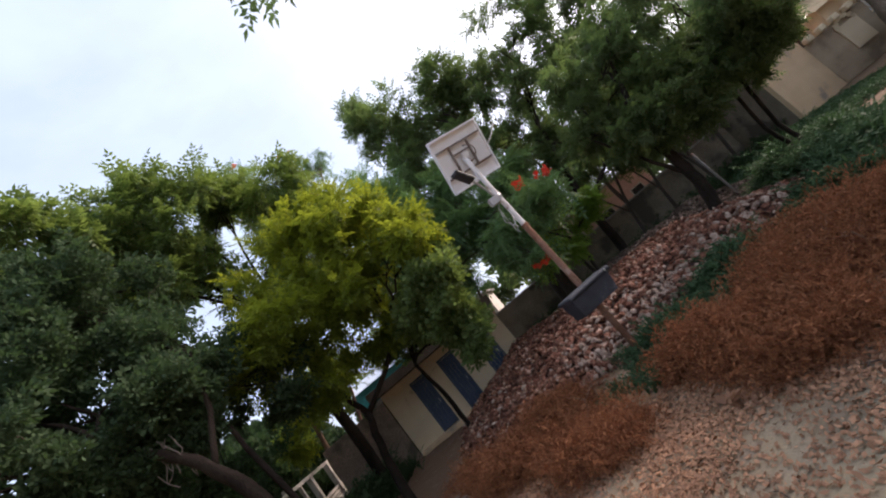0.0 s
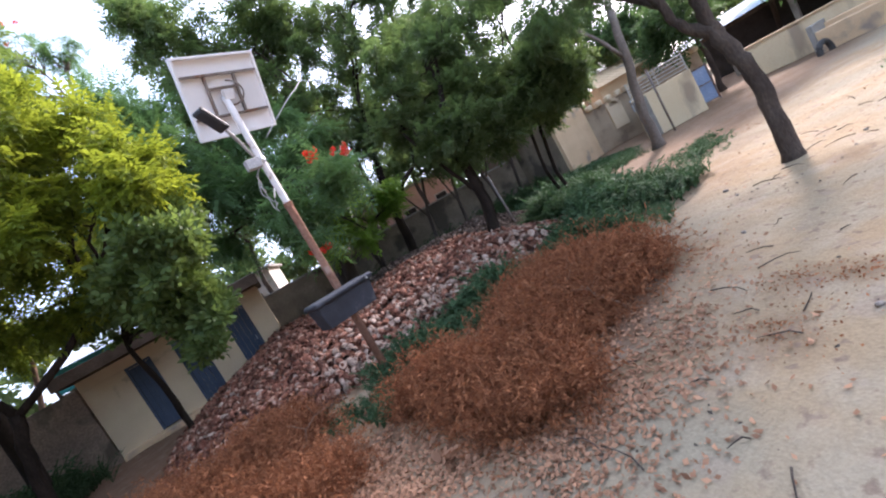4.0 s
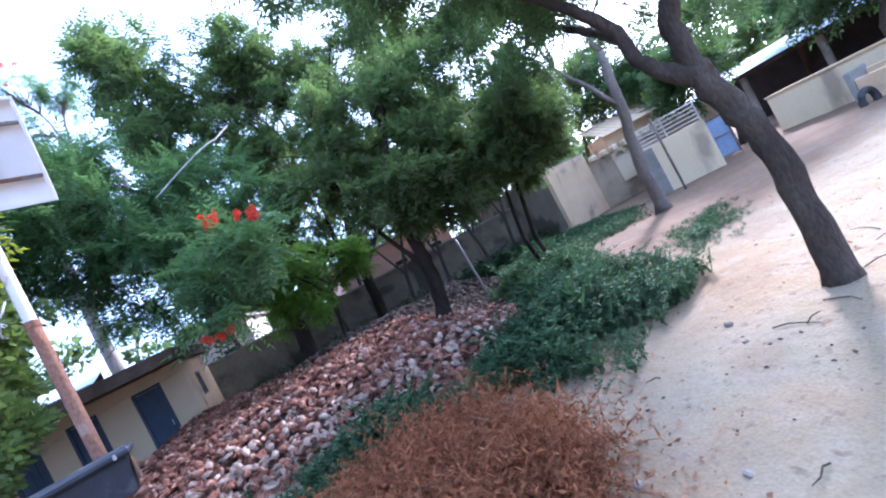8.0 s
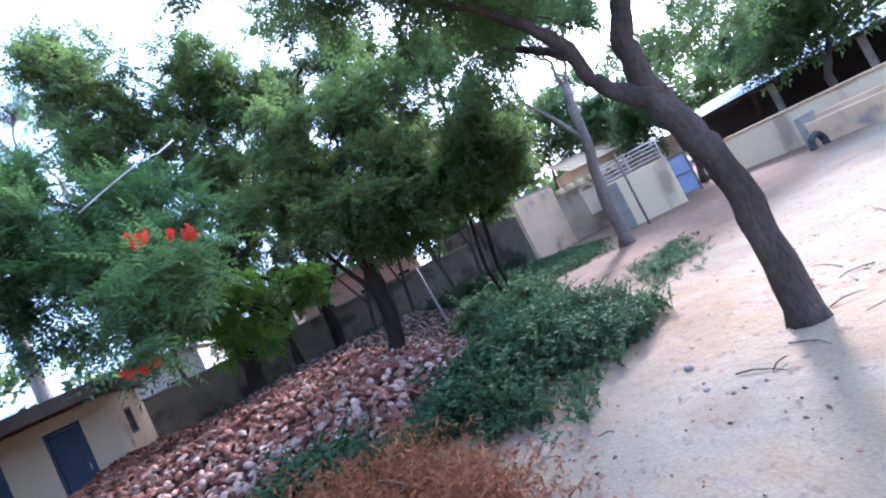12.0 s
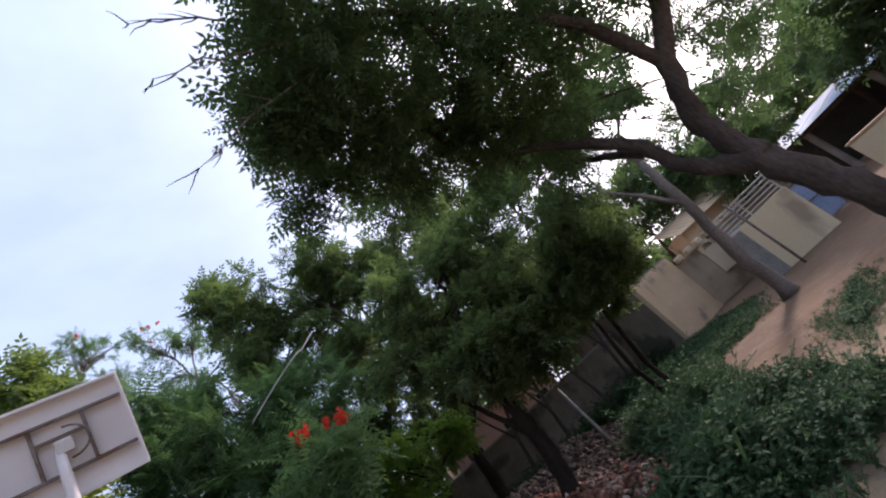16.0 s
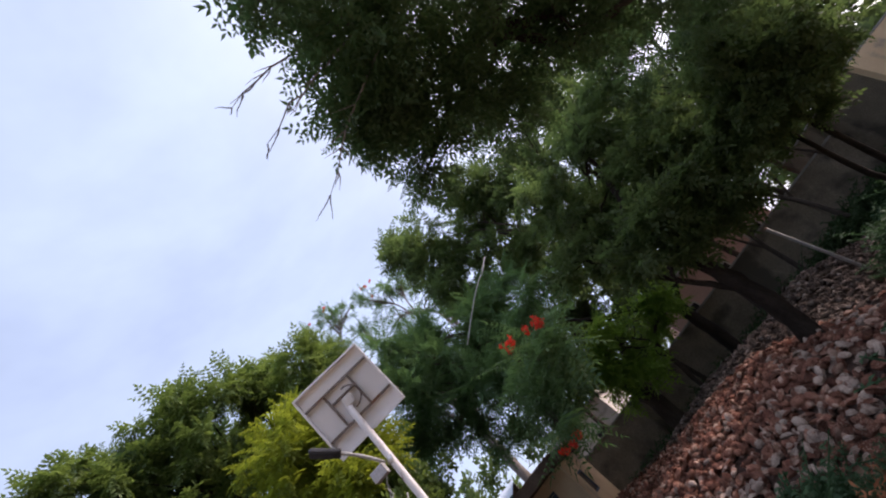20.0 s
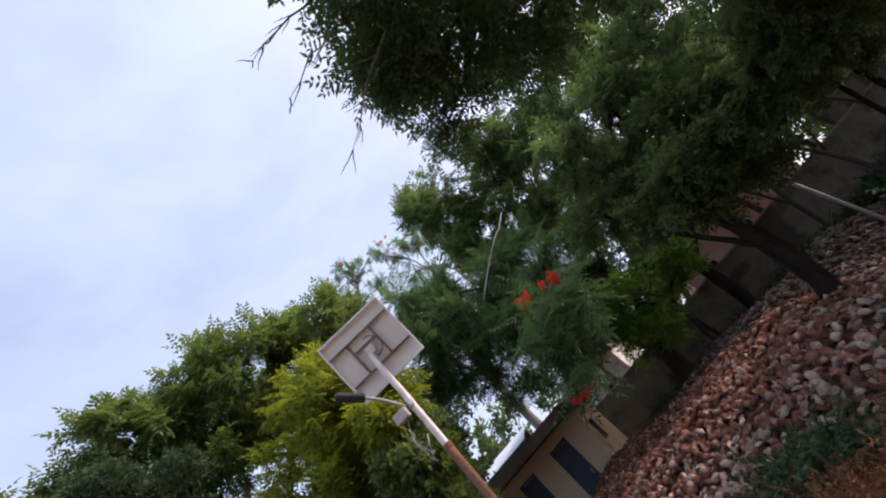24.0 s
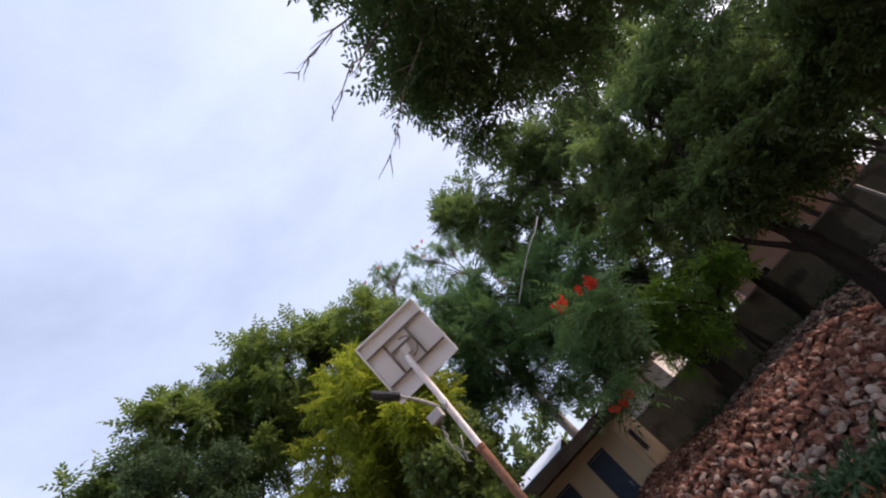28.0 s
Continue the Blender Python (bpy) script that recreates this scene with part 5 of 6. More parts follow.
def litter():
    """Fallen leaves and leaflets over the sand, thick near the weeds and sparse on the path."""
    rs = np.random.RandomState(9)
    tv = np.array([(0, -0.5, 0), (0.9, 0, 0.16), (0, 0.5, 0.04), (-0.9, 0, 0.2)]) * 0.019
    tf = np.array([(0, 1, 2, 3)])
    x, y = rs.uniform(-4, 13, 130000), rs.uniform(-1.5, 9, 130000)
    d = inside_dist(x, y, DRY)
    patch = wave(x * 1.0 + 2, y * 1.0 + 5, 1.7) * 0.6 + wave(x, y, 4.3) * 0.4
    dense = np.clip(0.75 - 0.85 * np.clip(-d, 0, 3), 0.02, 1) + 0.10 * (patch > 0.55)
    dense *= np.where(x < 2.2, 1.0, np.where(d > -0.5, 1.0, 0.55))
    k = rs.rand(len(x)) < dense * 0.72
    x, y = x[k], y[k]
    fr = upright_frames(len(x), rs, 0.4)
    v, f = scatter(tv, tf, np.stack([x, y, ground_z(x, y) + 0.012], 1), fr, rs.uniform(0.5, 1.7, len(x)))
    tagged(quads("leaf_litter", v, f, M_LITTER), "dry brown leaf litter scattered on the sand", "leaf litter", kind="stuff")
    px, py = [], []
    for cx, cy, cr, k in ((5.2, 2.42, 0.20, 260), (5.28, 2.05, 0.15, 170), (4.56, 2.2, 0.22, 260), (5.6, 3.3, 0.3, 60), (6.3, 3.9, 0.3, 40)):
        px.append(rs.normal(cx, cr * 0.7, k))
        py.append(rs.normal(cy, cr * 0.7, k))
    px, py = np.concatenate(px), np.concatenate(py)
    v, f = scatter(tv, tf, np.stack([px, py, ground_z(px, py) + 0.014], 1), upright_frames(len(px), rs, 0.7), rs.uniform(0.3, 0.9, len(px)))
    tagged(quads("leaf_litter", v, f, M_DRY), "small brown patches of fallen leaf litter on sand", "leaf litter", kind="stuff")
    x, y = spread_in(STARTLITTER, 42000, rs, 0.45)
    k = (wave(x + 1, y + 3, 2.6) + rs.normal(0, 0.5, len(x))) > -0.35
    x, y = x[k], y[k]
    v, f = scatter(tv, tf, np.stack([x, y, ground_z(x, y) + 0.014], 1), upright_frames(len(x), rs, 0.55), rs.uniform(0.6, 1.9, len(x)))
    tagged(quads("leaf_litter", v, f, M_LITTER), "thick dry brown leaf litter in front of the dry weeds", "leaf litter", kind="stuff")
    cx, cy = rs.uniform(2.5, 14, 1300), rs.uniform(-1.5, 5.2, 1300)
    k = (inside_dist(cx, cy, DRY) < 0) & (inside_dist(cx, cy, GREEN) < 0) & (wave(cx, cy, 1.3) + rs.normal(0, 0.6, 1300) > -0.1)
    cx, cy = cx[k], cy[k]
    chip_v = np.array([(-1, -0.4, 0), (0.2, -0.55, 0), (1, 0.1, 0), (-0.3, 0.6, 0), (-0.5, -0.2, 0.5), (0.4, 0.05, 0.45)]) * 0.02
    chip_f = np.array([(0, 1, 5, 4), (1, 2, 5, 5), (2, 3, 4, 5), (3, 0, 4, 4)])
    chip_f = np.array([q for a, b, c, d in chip_f for q in ((a, b, c), (a, c, d)) if len(set(q)) == 3])
    v, f = scatter(chip_v, chip_f, np.stack([cx, cy, ground_z(cx, cy) + 0.002], 1), upright_frames(len(cx), rs, 0.15), rs.uniform(0.3, 1.0, len(cx)) ** 2 * 1.25)
    tagged(quads("crumbs", v, f, material("dark_dung_crumb", (0.050, 0.040, 0.033), (0.12, 0.095, 0.075), 5, 60, 0.95, vary=0.5)), "small dark crumbs of dung and bark on the sand", "crumbs", kind="stuff")
    tw = bmesh.new()
    rng = random.Random(4)
    for _ in range(110):
        a = rng.uniform(0, 6.28)
        ln = rng.uniform(0.08, 0.35)
        px, py = rng.uniform(2, 12), rng.uniform(-0.5, 4.5)
        if inside_dist(px, py, DRY) > 0:
            continue
        z = float(ground_z(px, py)) + 0.012
        tube(tw, curve_pts((px, py, z), (px + ln * math.cos(a), py + ln * math.sin(a), z), (0.1 * ln, 0, 0.01), 3, rng, 0.01), [0.006, 0.005, 0.004, 0.002], 5)
    tagged(part("twigs", tw, M_BARK), "short dry twigs lying on the sand", "twigs", kind="stuff")


litter()


def heap_of_dry_leaves(x, y, r, seed):
    rs = np.random.RandomState(seed)
    t = thing("leaf_clump", "pale curled dead leaves in a small clump", "dry leaves", (x, y, 0), "leaf clumps on the sand")
    v0, f0 = spray_template(26, r, 0.13, 0.08, seed)
    v0[:, 2] = np.abs(v0[:, 2]) * 0.6
    quads("leaves", v0, f0, M_LITTER, t)


heap_of_dry_leaves(2.41, 3.48, 0.16, 3)
heap_of_dry_leaves(2.75, 3.55, 0.12, 4)


def stones():
    rng = random.Random(8)
    for i in range(26):
        if i < 9:
            x, y, s = -2.4 + 0.16 * i + rng.uniform(-0.1, 0.1), 6.6 + rng.uniform(-0.35, 0.35), rng.uniform(0.07, 0.16)
        else:
            x, y, s = rng.uniform(4.4, 9.5), rng.uniform(1.6, 4.6), rng.uniform(0.015, 0.04)
        bm = bmesh.new()
        bmesh.ops.create_icosphere(bm, subdivisions=2, radius=1)
        for v in bm.verts:
            v.co *= rng.uniform(0.78, 1.1)
        bmesh.ops.transform(bm, matrix=Matrix.Diagonal((s, s * rng.uniform(0.6, 1), s * 0.6, 1)), verts=bm.verts)
        ob = part("stone", bm, M_ROCK)
        ob.location = (x, y, float(ground_z(x, y)) + s * 0.25)
        ob.rotation_euler = (0, 0, rng.uniform(0, 6))
        tagged(ob, "pale rough stone lying on the soil" if i < 9 else "small pale pebble on the sand", "stone", "stones on the ground")


stones()


def old_tyre():
    t = thing("tyre", "half-buried worn black tyre by the trough", "tyre", (18.6, 8.3, 0.05))
    bm = bmesh.new()
    pts = [(0.32 * math.cos(a), 0, 0.32 * math.sin(a)) for a in [math.pi * (k - 1) / 16 for k in range(19)]]
    tube(bm, pts, [0.085] * 19, 10)
    part("tread", bm, M_TYRE, t, smooth=True)


old_tyre()

# ---- trees ----
# the big neem whose boughs hang over the path
# boughs of the big neem: centre, radii, number of clumps
OVER_PATH = [((5.95, 3.05, 4.75), (0.28, 0.26, 0.22), 12), ((5.96, 3.9, 4.59), (0.42, 0.42, 0.42), 75), ((6.17, 4.48, 4.42), (0.5, 0.5, 0.5), 85), ((5.59, 4.02, 4.4), (0.28, 0.28, 0.22), 28), ((5.64, 4.75, 4.2), (0.22, 0.22, 0.2), 20), ((6.26, 3.62, 4.84), (0.45, 0.45, 0.4), 60), ((7.11, 5.05, 4.48), (0.7, 0.7, 0.6), 90), ((6.53, 5.56, 4.44), (0.5, 0.5, 0.4), 55), ((7.23, 4.31, 4.86), (0.7, 0.7, 0.6), 80), ((6.35, 3.2, 5.3), (0.4, 0.4, 0.4), 22), ((6.83, 4.05, 5.3), (0.75, 0.75, 0.6), 55)]
MIDDLE_BOUGHS = [((6.04, 4.61, 4.94), (0.5, 0.5, 0.4), 50), ((7.66, 5.13, 4.9), (0.8, 0.8, 0.6), 80), ((7.98, 3.7, 5.42), (0.8, 0.8, 0.7), 80), ((8.9, 5.52, 4.7), (0.6, 0.6, 0.45), 50), ((9.37, 6.29, 3.95), (0.55, 0.55, 0.4), 42), ((9.0, 4.8, 4.4), (0.5, 0.5, 0.35), 32), ((8.85, 7.2, 4.1), (0.7, 0.7, 0.5), 50), ((10.25, 4.35, 3.75), (0.6, 0.6, 0.4), 30), ((11.0, 4.1, 3.6), (0.7, 0.7, 0.4), 30), ((10.8, 6.1, 4.25), (0.7, 0.7, 0.45), 36), ((8.2, 6.1, 4.5), (0.6, 0.6, 0.4), 36)]
UPPER_BOUGHS = [((8.5, 3.7, 5.5), (1.0, 1.0, 0.8), 80), ((7.7, 3.1, 6.4), (1.0, 1.0, 0.8), 40), ((9.5, 3.6, 6.0), (1.2, 1.1, 0.9), 80), ((7.9, 5.6, 4.6), (0.8, 0.8, 0.5), 60), ((10.2, 4.4, 5.2), (1.1, 1.1, 0.8), 70), ((9.2, 6.6, 4.6), (0.9, 0.9, 0.6), 60), ((11.2, 4.0, 4.8), (1.1, 1.0, 0.8), 60), ((7.3, 3.7, 7.0), (1.0, 1.0, 0.8), 34), ((9.06, 3.77, 5.23), (0.7, 0.7, 0.5), 40), ((10.11, 3.78, 4.87), (0.8, 0.8, 0.5), 40), ((10.88, 3.89, 4.22), (0.8, 0.8, 0.6), 45)]
FAR_BOUGHS = [((8.1, 3.75, 3.85), (0.5, 0.5, 0.4), 46), ((8.5, 3.5, 3.75), (0.45, 0.45, 0.35), 34), ((7.9, 4.3, 4.0), (0.5, 0.5, 0.4), 46), ((7.4, 4.9, 3.9), (0.5, 0.5, 0.35), 40), ((7.9, 5.0, 3.6), (0.45, 0.45, 0.3), 30), ((8.3, 5.4, 3.8), (0.5, 0.5, 0.35), 34), ((7.3, 4.0, 4.2), (0.5, 0.5, 0.4), 40), ((11.31, 4.1, 3.35), (0.9, 0.9, 0.6), 55), ((10.8, 4.8, 4.02), (0.7, 0.7, 0.5), 30), ((11.42, 5.04, 3.05), (0.8, 0.8, 0.5), 45), ((9.21, 5.29, 4.46), (0.7, 0.7, 0.4), 36), ((8.64, 4.7, 5.05), (0.7, 0.7, 0.5), 45), ((11.2, 6.05, 2.97), (0.6, 0.6, 0.4), 24), ((10.57, 4.56, 5.2), (0.6, 0.6, 0.4), 20)]
tree("neem_tree", "large neem tree with dark forked trunk and overhanging boughs",
     [[((8.36, 4.04, -0.1), 0.125), ((8.36, 4.03, 0.67), 0.105), ((8.34, 4.04, 1.25), 0.105), ((8.29, 4.11, 1.65), 0.108), ((8.23, 4.2, 2.02), 0.105)],
      [((8.25, 4.17, 1.95), 0.10), ((8.22, 4.2, 2.25), 0.085), ((8.22, 4.19, 2.5), 0.085), ((8.36, 4.01, 2.96), 0.08), ((8.57, 3.72, 3.35), 0.07), ((8.85, 3.5, 4.2), 0.055), ((8.9, 3.6, 5.2), 0.05)],
      [((8.25, 4.18, 1.98), 0.12), ((8.12, 4.36, 2.16), 0.07), ((8.04, 4.47, 2.36), 0.062), ((8.02, 4.5, 2.68), 0.06), ((7.88, 4.68, 3.08), 0.05), ((7.64, 4.92, 3.51), 0.04), ((7.3, 5.28, 3.95), 0.03), ((7.0, 4.9, 4.5), 0.04)],
      [((8.02, 4.5, 2.62), 0.05), ((8.35, 5.2, 3.1), 0.04), ((8.8, 6.1, 3.7), 0.035), ((9.1, 6.6, 4.3), 0.025)],
      [((8.36, 4.01, 2.96), 0.06), ((8.1, 3.9, 3.6), 0.05), ((7.5, 3.9, 4.4), 0.04), ((6.7, 3.85, 4.9), 0.025)]],
     [(c, r, n * 0.9) for c, r, n in OVER_PATH] + [(c, r, n * 0.72) for c, r, n in MIDDLE_BOUGHS + FAR_BOUGHS] + [(c, r, n * 0.6) for c, r, n in UPPER_BOUGHS],
     NEEM, M_NEEM, M_BARK, 21, 0.72, 9, 0.30, 6, limb_r=0.03, lumps=0)


def bare_twigs():
    """Leafless twig ends that stick out of the big neem's bough."""
    rng = random.Random(12)
    t = thing("dead_twigs", "bare dry twigs sticking out of the overhanging bough", "twigs", (6.1, 3.8, 4.5))
    for k, (a, b) in enumerate((((6.1, 3.7, 4.6), (5.14, 3.33, 4.27)), ((6.1, 3.8, 4.4), (5.06, 3.72, 3.96)), ((6.0, 3.6, 4.8), (5.2, 3.2, 4.6)))):
        bm = bmesh.new()
        o = Vector((6.1, 3.8, 4.5))
        main = curve_pts(Vector(a) - o, Vector(b) - o, (0, 0, 0.05), 7, rng, 0.03)
        tube(bm, main, [0.012, 0.011, 0.009, 0.008, 0.007, 0.006, 0.004, 0.002], 6)
        for i in range(3, 8):
            d = (main[i] - main[i - 1]).normalized()
            for _ in range(2):
                e = (d + Vector((rng.uniform(-0.7, 0.7), rng.uniform(-0.7, 0.7), rng.uniform(-0.9, 0.5)))).normalized()
                tube(bm, curve_pts(main[i], main[i] + e * rng.uniform(0.10, 0.26), (0, 0, -0.01), 3, rng, 0.01), [0.005, 0.004, 0.003, 0.001], 5)
        part("twig", bm, M_BARK_PALE, t, smooth=True)


bare_twigs()
def hanging_vines():
    """Thin pale vines looped over the slanting tree's limb."""
    rng = random.Random(31)
    o = Vector((-4.0, 5.25, 3.75))
    t = thing("vines", "pale dry vines hanging from the slanting tree's limb", "vines", o)
    for k in range(6):
        a = Vector((rng.uniform(-0.25, 0.25), rng.uniform(-0.1, 0.1), 0.05))
        b = Vector((rng.uniform(-0.3, 0.35), rng.uniform(-0.1, 0.1), rng.uniform(-0.75, -0.35)))
        pts = curve_pts(a, b, (rng.uniform(-0.15, 0.15), 0.02, 0), 7, rng, 0.03)
        if k % 2:
            pts += curve_pts(b, a + Vector((0.15, 0, 0.02)), (0.12, 0, -0.08), 6, rng, 0.02)[1:]
        bm = bmesh.new()
        tube(bm, pts, [0.009] * len(pts), 5)
        part("vine", bm, M_BARK_PALE, t, smooth=True)


hanging_vines()


def fallen_branches():
    """Bare crooked branches lying in the dry weeds."""
    rng = random.Random(37)
    for x, y, turn, ln in ((4.3, 4.1, 20, 0.7), (3.3, 4.2, 70, 0.55), (5.0, 4.9, -30, 0.6), (1.2, 5.2, 10, 0.6), (4.6, 3.5, 120, 0.45)):
        t = thing("fallen_branch", "bare pale crooked branch lying among dry weeds", "branch", (x, y, 0.22), "fallen branches in the dry weeds")
        d = Vector((math.cos(radians(turn)), math.sin(radians(turn)), 0.35))
        main = curve_pts((0, 0, -0.2), d * ln, (0, 0, 0.12), 7, rng, 0.05)
        bm = bmesh.new()
        tube(bm, main, [0.011 - 0.001 * k for k in range(8)], 6)
        part("stem", bm, M_DRYSTEM, t, smooth=True)
        for k in (3, 5):
            bm = bmesh.new()
            e = Vector((rng.uniform(-1, 1), rng.uniform(-1, 1), 0.6)).normalized()
            tube(bm, curve_pts(main[k], main[k] + e * 0.22, (0, 0, 0.03), 3, rng, 0.02), [0.006, 0.005, 0.004, 0.002], 5)
            part("twig", bm, M_DRYSTEM, t, smooth=True)


fallen_branches()
# leaning grey tree beyond the weeds
tree("neem_tree", "slim grey-barked tree leaning over the grass", [[((13.25, 10.31, -0.1), 0.17), ((13.1, 10.1, 1.4), 0.14), ((13.05, 9.75, 2.8), 0.12), ((13.1, 9.6, 4.2), 0.10)], [((13.05, 9.75, 2.8), 0.06), ((12.6, 9.9, 3.6), 0.05), ((12.2, 10.2, 4.4), 0.035)]],
     [((12.9, 9.8, 5.6), (1.4, 1.4, 0.9), 45), ((14.2, 9.2, 6.2), (1.5, 1.5, 1.0), 45), ((12.0, 10.6, 6.6), (1.5, 1.5, 1.0), 45), ((13.4, 11.0, 7.2), (1.6, 1.6, 1.1), 40)], NEEM_BIG, M_NEEM, M_BARK_PALE, 22, 0.8, 12, 0.5)
# twin thin stems with a dense dark crown
tree("neem_tree", "twin-stemmed young neem with dense dark crown", [[((9.9, 10.6, -0.1), 0.07), ((9.95, 10.9, 1.0), 0.06), ((10.2, 11.0, 2.2), 0.05), ((10.4, 10.9, 3.0), 0.045)], [((9.75, 10.75, -0.1), 0.06), ((9.65, 10.9, 1.1), 0.055), ((9.95, 11.1, 2.4), 0.045)]],
     [((10.5, 10.9, 3.2), (0.9, 0.9, 0.6), 60), ((11.1, 10.4, 3.7), (0.9, 0.9, 0.7), 60), ((9.9, 11.2, 3.8), (0.9, 0.9, 0.7), 60), ((10.5, 10.9, 4.5), (1.1, 1.1, 0.7), 60), ((9.6, 11.0, 2.8), (0.6, 0.6, 0.4), 25), ((10.7, 10.7, 2.6), (0.6, 0.6, 0.4), 30), ((9.9, 10.6, 3.1), (0.9, 0.9, 0.6), 45), ((9.3, 11.2, 3.4), (0.8, 0.8, 0.6), 40), ((10.2, 11.0, 5.6), (1.1, 1.1, 0.8), 50), ((9.3, 11.3, 6.4), (1.0, 1.0, 0.8), 40), ((10.8, 10.8, 6.6), (1.1, 1.1, 0.8), 40), ((9.8, 9.2, 2.75), (0.5, 0.5, 0.35), 30), ((10.2, 8.8, 3.3), (0.7, 0.7, 0.5), 50), ((9.05, 9.4, 3.0), (0.5, 0.5, 0.4), 30), ((9.8, 8.8, 4.1), (0.8, 0.8, 0.6), 60), ((9.5, 9.1, 3.5), (0.6, 0.6, 0.4), 40), ((10.6, 9.6, 2.9), (0.6, 0.6, 0.4), 34)], NEEM_BIG, M_NEEMDARK, M_BARK_DARK, 23, 0.55, 13, 0.42)
# dark tree growing out of the heap
tree("neem_tree", "dark-trunked neem growing out of the husk heap",
     [[((6.65, 9.69, 0.2), 0.17), ((6.78, 9.66, 1.0), 0.155), ((6.83, 9.65, 1.6), 0.145), ((6.83, 9.65, 2.2), 0.125), ((6.8, 9.66, 2.8), 0.11), ((7.0, 9.7, 3.6), 0.09), ((7.4, 9.9, 4.4), 0.06)],
      [((6.82, 9.65, 1.5), 0.06), ((6.55, 9.7, 2.1), 0.05), ((6.2, 9.85, 2.9), 0.04), ((5.9, 10.1, 3.9), 0.03)],
      [((6.82, 9.66, 2.4), 0.07), ((7.5, 9.6, 2.9), 0.055), ((8.0, 9.7, 3.5), 0.04)],
      [((6.8, 9.66, 2.9), 0.06), ((6.5, 9.9, 3.6), 0.05), ((6.4, 10.3, 4.6), 0.04)]],
     [((7.9, 9.7, 3.4), (0.8, 0.8, 0.5), 44), ((7.1, 10.1, 4.0), (0.9, 0.9, 0.6), 50), ((8.3, 10.1, 4.1), (0.8, 0.8, 0.6), 44), ((6.4, 10.4, 4.6), (0.7, 0.7, 0.5), 32), ((8.5, 9.6, 2.9), (0.5, 0.5, 0.35), 18), ((6.7, 9.6, 3.2), (0.6, 0.6, 0.35), 24), ((7.4, 9.5, 2.9), (0.5, 0.5, 0.3), 30), ((6.3, 9.4, 3.1), (0.5, 0.5, 0.35), 26), ((7.0, 9.2, 3.2), (0.5, 0.5, 0.3), 26), ((7.9, 9.4, 2.5), (0.45, 0.45, 0.3), 22), ((6.9, 9.3, 2.55), (0.4, 0.4, 0.22), 14), ((5.9, 10.1, 3.9), (0.6, 0.6, 0.45), 28), ((7.4, 10.2, 5.2), (0.9, 0.9, 0.6), 40), ((8.3, 10.4, 5.8), (1.0, 1.0, 0.7), 40), ((6.3, 10.5, 5.7), (0.9, 0.9, 0.6), 34)], NEEM_BIG, M_NEEMDARK, M_BARK_DARK, 24, 0.62, 11, 0.36)
# several stems behind the heap
tree("neem_tree", "many-stemmed tree behind the heap", [[((6.29, 16.5, -0.1), 0.21), ((6.43, 16.5, 1.1), 0.19), ((6.5, 16.48, 2.4), 0.175), ((6.69, 16.46, 3.75), 0.14), ((6.86, 16.4, 4.7), 0.11), ((7.2, 16.4, 5.8), 0.07)], [((6.5, 16.45, 2.3), 0.12), ((5.96, 16.4, 3.23), 0.10), ((5.03, 16.3, 3.89), 0.085), ((4.42, 16.2, 4.53), 0.06), ((3.9, 16.2, 5.4), 0.04)], [((6.5, 16.48, 2.4), 0.12), ((7.3, 16.4, 3.25), 0.10), ((8.1, 16.3, 3.7), 0.07), ((8.6, 16.4, 4.8), 0.05)], [((6.0, 16.45, 3.2), 0.08), ((6.19, 16.5, 4.56), 0.07), ((6.3, 16.5, 5.6), 0.05)]],
     [((7.4, 16.3, 5.6), (1.4, 1.4, 0.8), 30), ((5.4, 16.9, 6.0), (1.5, 1.5, 1.0), 35), ((8.9, 16.4, 6.6), (1.6, 1.6, 1.0), 35), ((6.6, 17.0, 7.4), (1.7, 1.7, 1.1), 40), ((9.4, 17.0, 4.7), (1.2, 1.2, 0.8), 34), ((8.4, 17.0, 8.8), (1.7, 1.6, 1.1), 45), ((10.4, 16.8, 8.6), (1.7, 1.6, 1.2), 45), ((9.2, 17.4, 10.8), (1.9, 1.6, 1.2), 45), ((11.8, 16.6, 10.2), (1.8, 1.6, 1.3), 45), ((11.6, 16.8, 6.8), (1.4, 1.4, 1.0), 36), ((10.6, 17.2, 12.6), (1.9, 1.7, 1.1), 40)], NEEM_BIG, M_NEEMDARK, M_BARK_DARK, 25, 0.95, 12, 0.6)
rs_stem = random.Random(91)
for x, y, h, lean in ((7.7, 17.6, 4.6, 0.9), (9.3, 17.4, 4.4, 0.5), (11.2, 17.0, 5.0, -0.9), (5.2, 17.5, 5.0, -0.5), (12.6, 17.6, 5.0, 0.6)):
    tree("small_tree", "slender dark-stemmed tree growing along the perimeter wall", [[((x, y, -0.1), 0.085), ((x + lean * 0.3, y - 0.1, h * 0.35), 0.07), ((x + lean, y - 0.2, h * 0.75), 0.045)], [((x + lean * 0.3, y - 0.1, h * 0.35), 0.045), ((x - lean * 0.6, y - 0.3, h * 0.7), 0.03)]],
         [((x + lean, y - 0.3, h), (1.0, 0.8, 0.7), 26), ((x - lean * 0.7, y - 0.4, h * 0.85), (0.9, 0.8, 0.6), 22), ((x + lean * 1.6, y - 0.5, h * 0.7), (0.7, 0.6, 0.4), 14)], NEEM_BIG, M_NEEMDARK, M_BARK, rs_stem.randrange(1000), 0.85, 10, 0.5, 6)
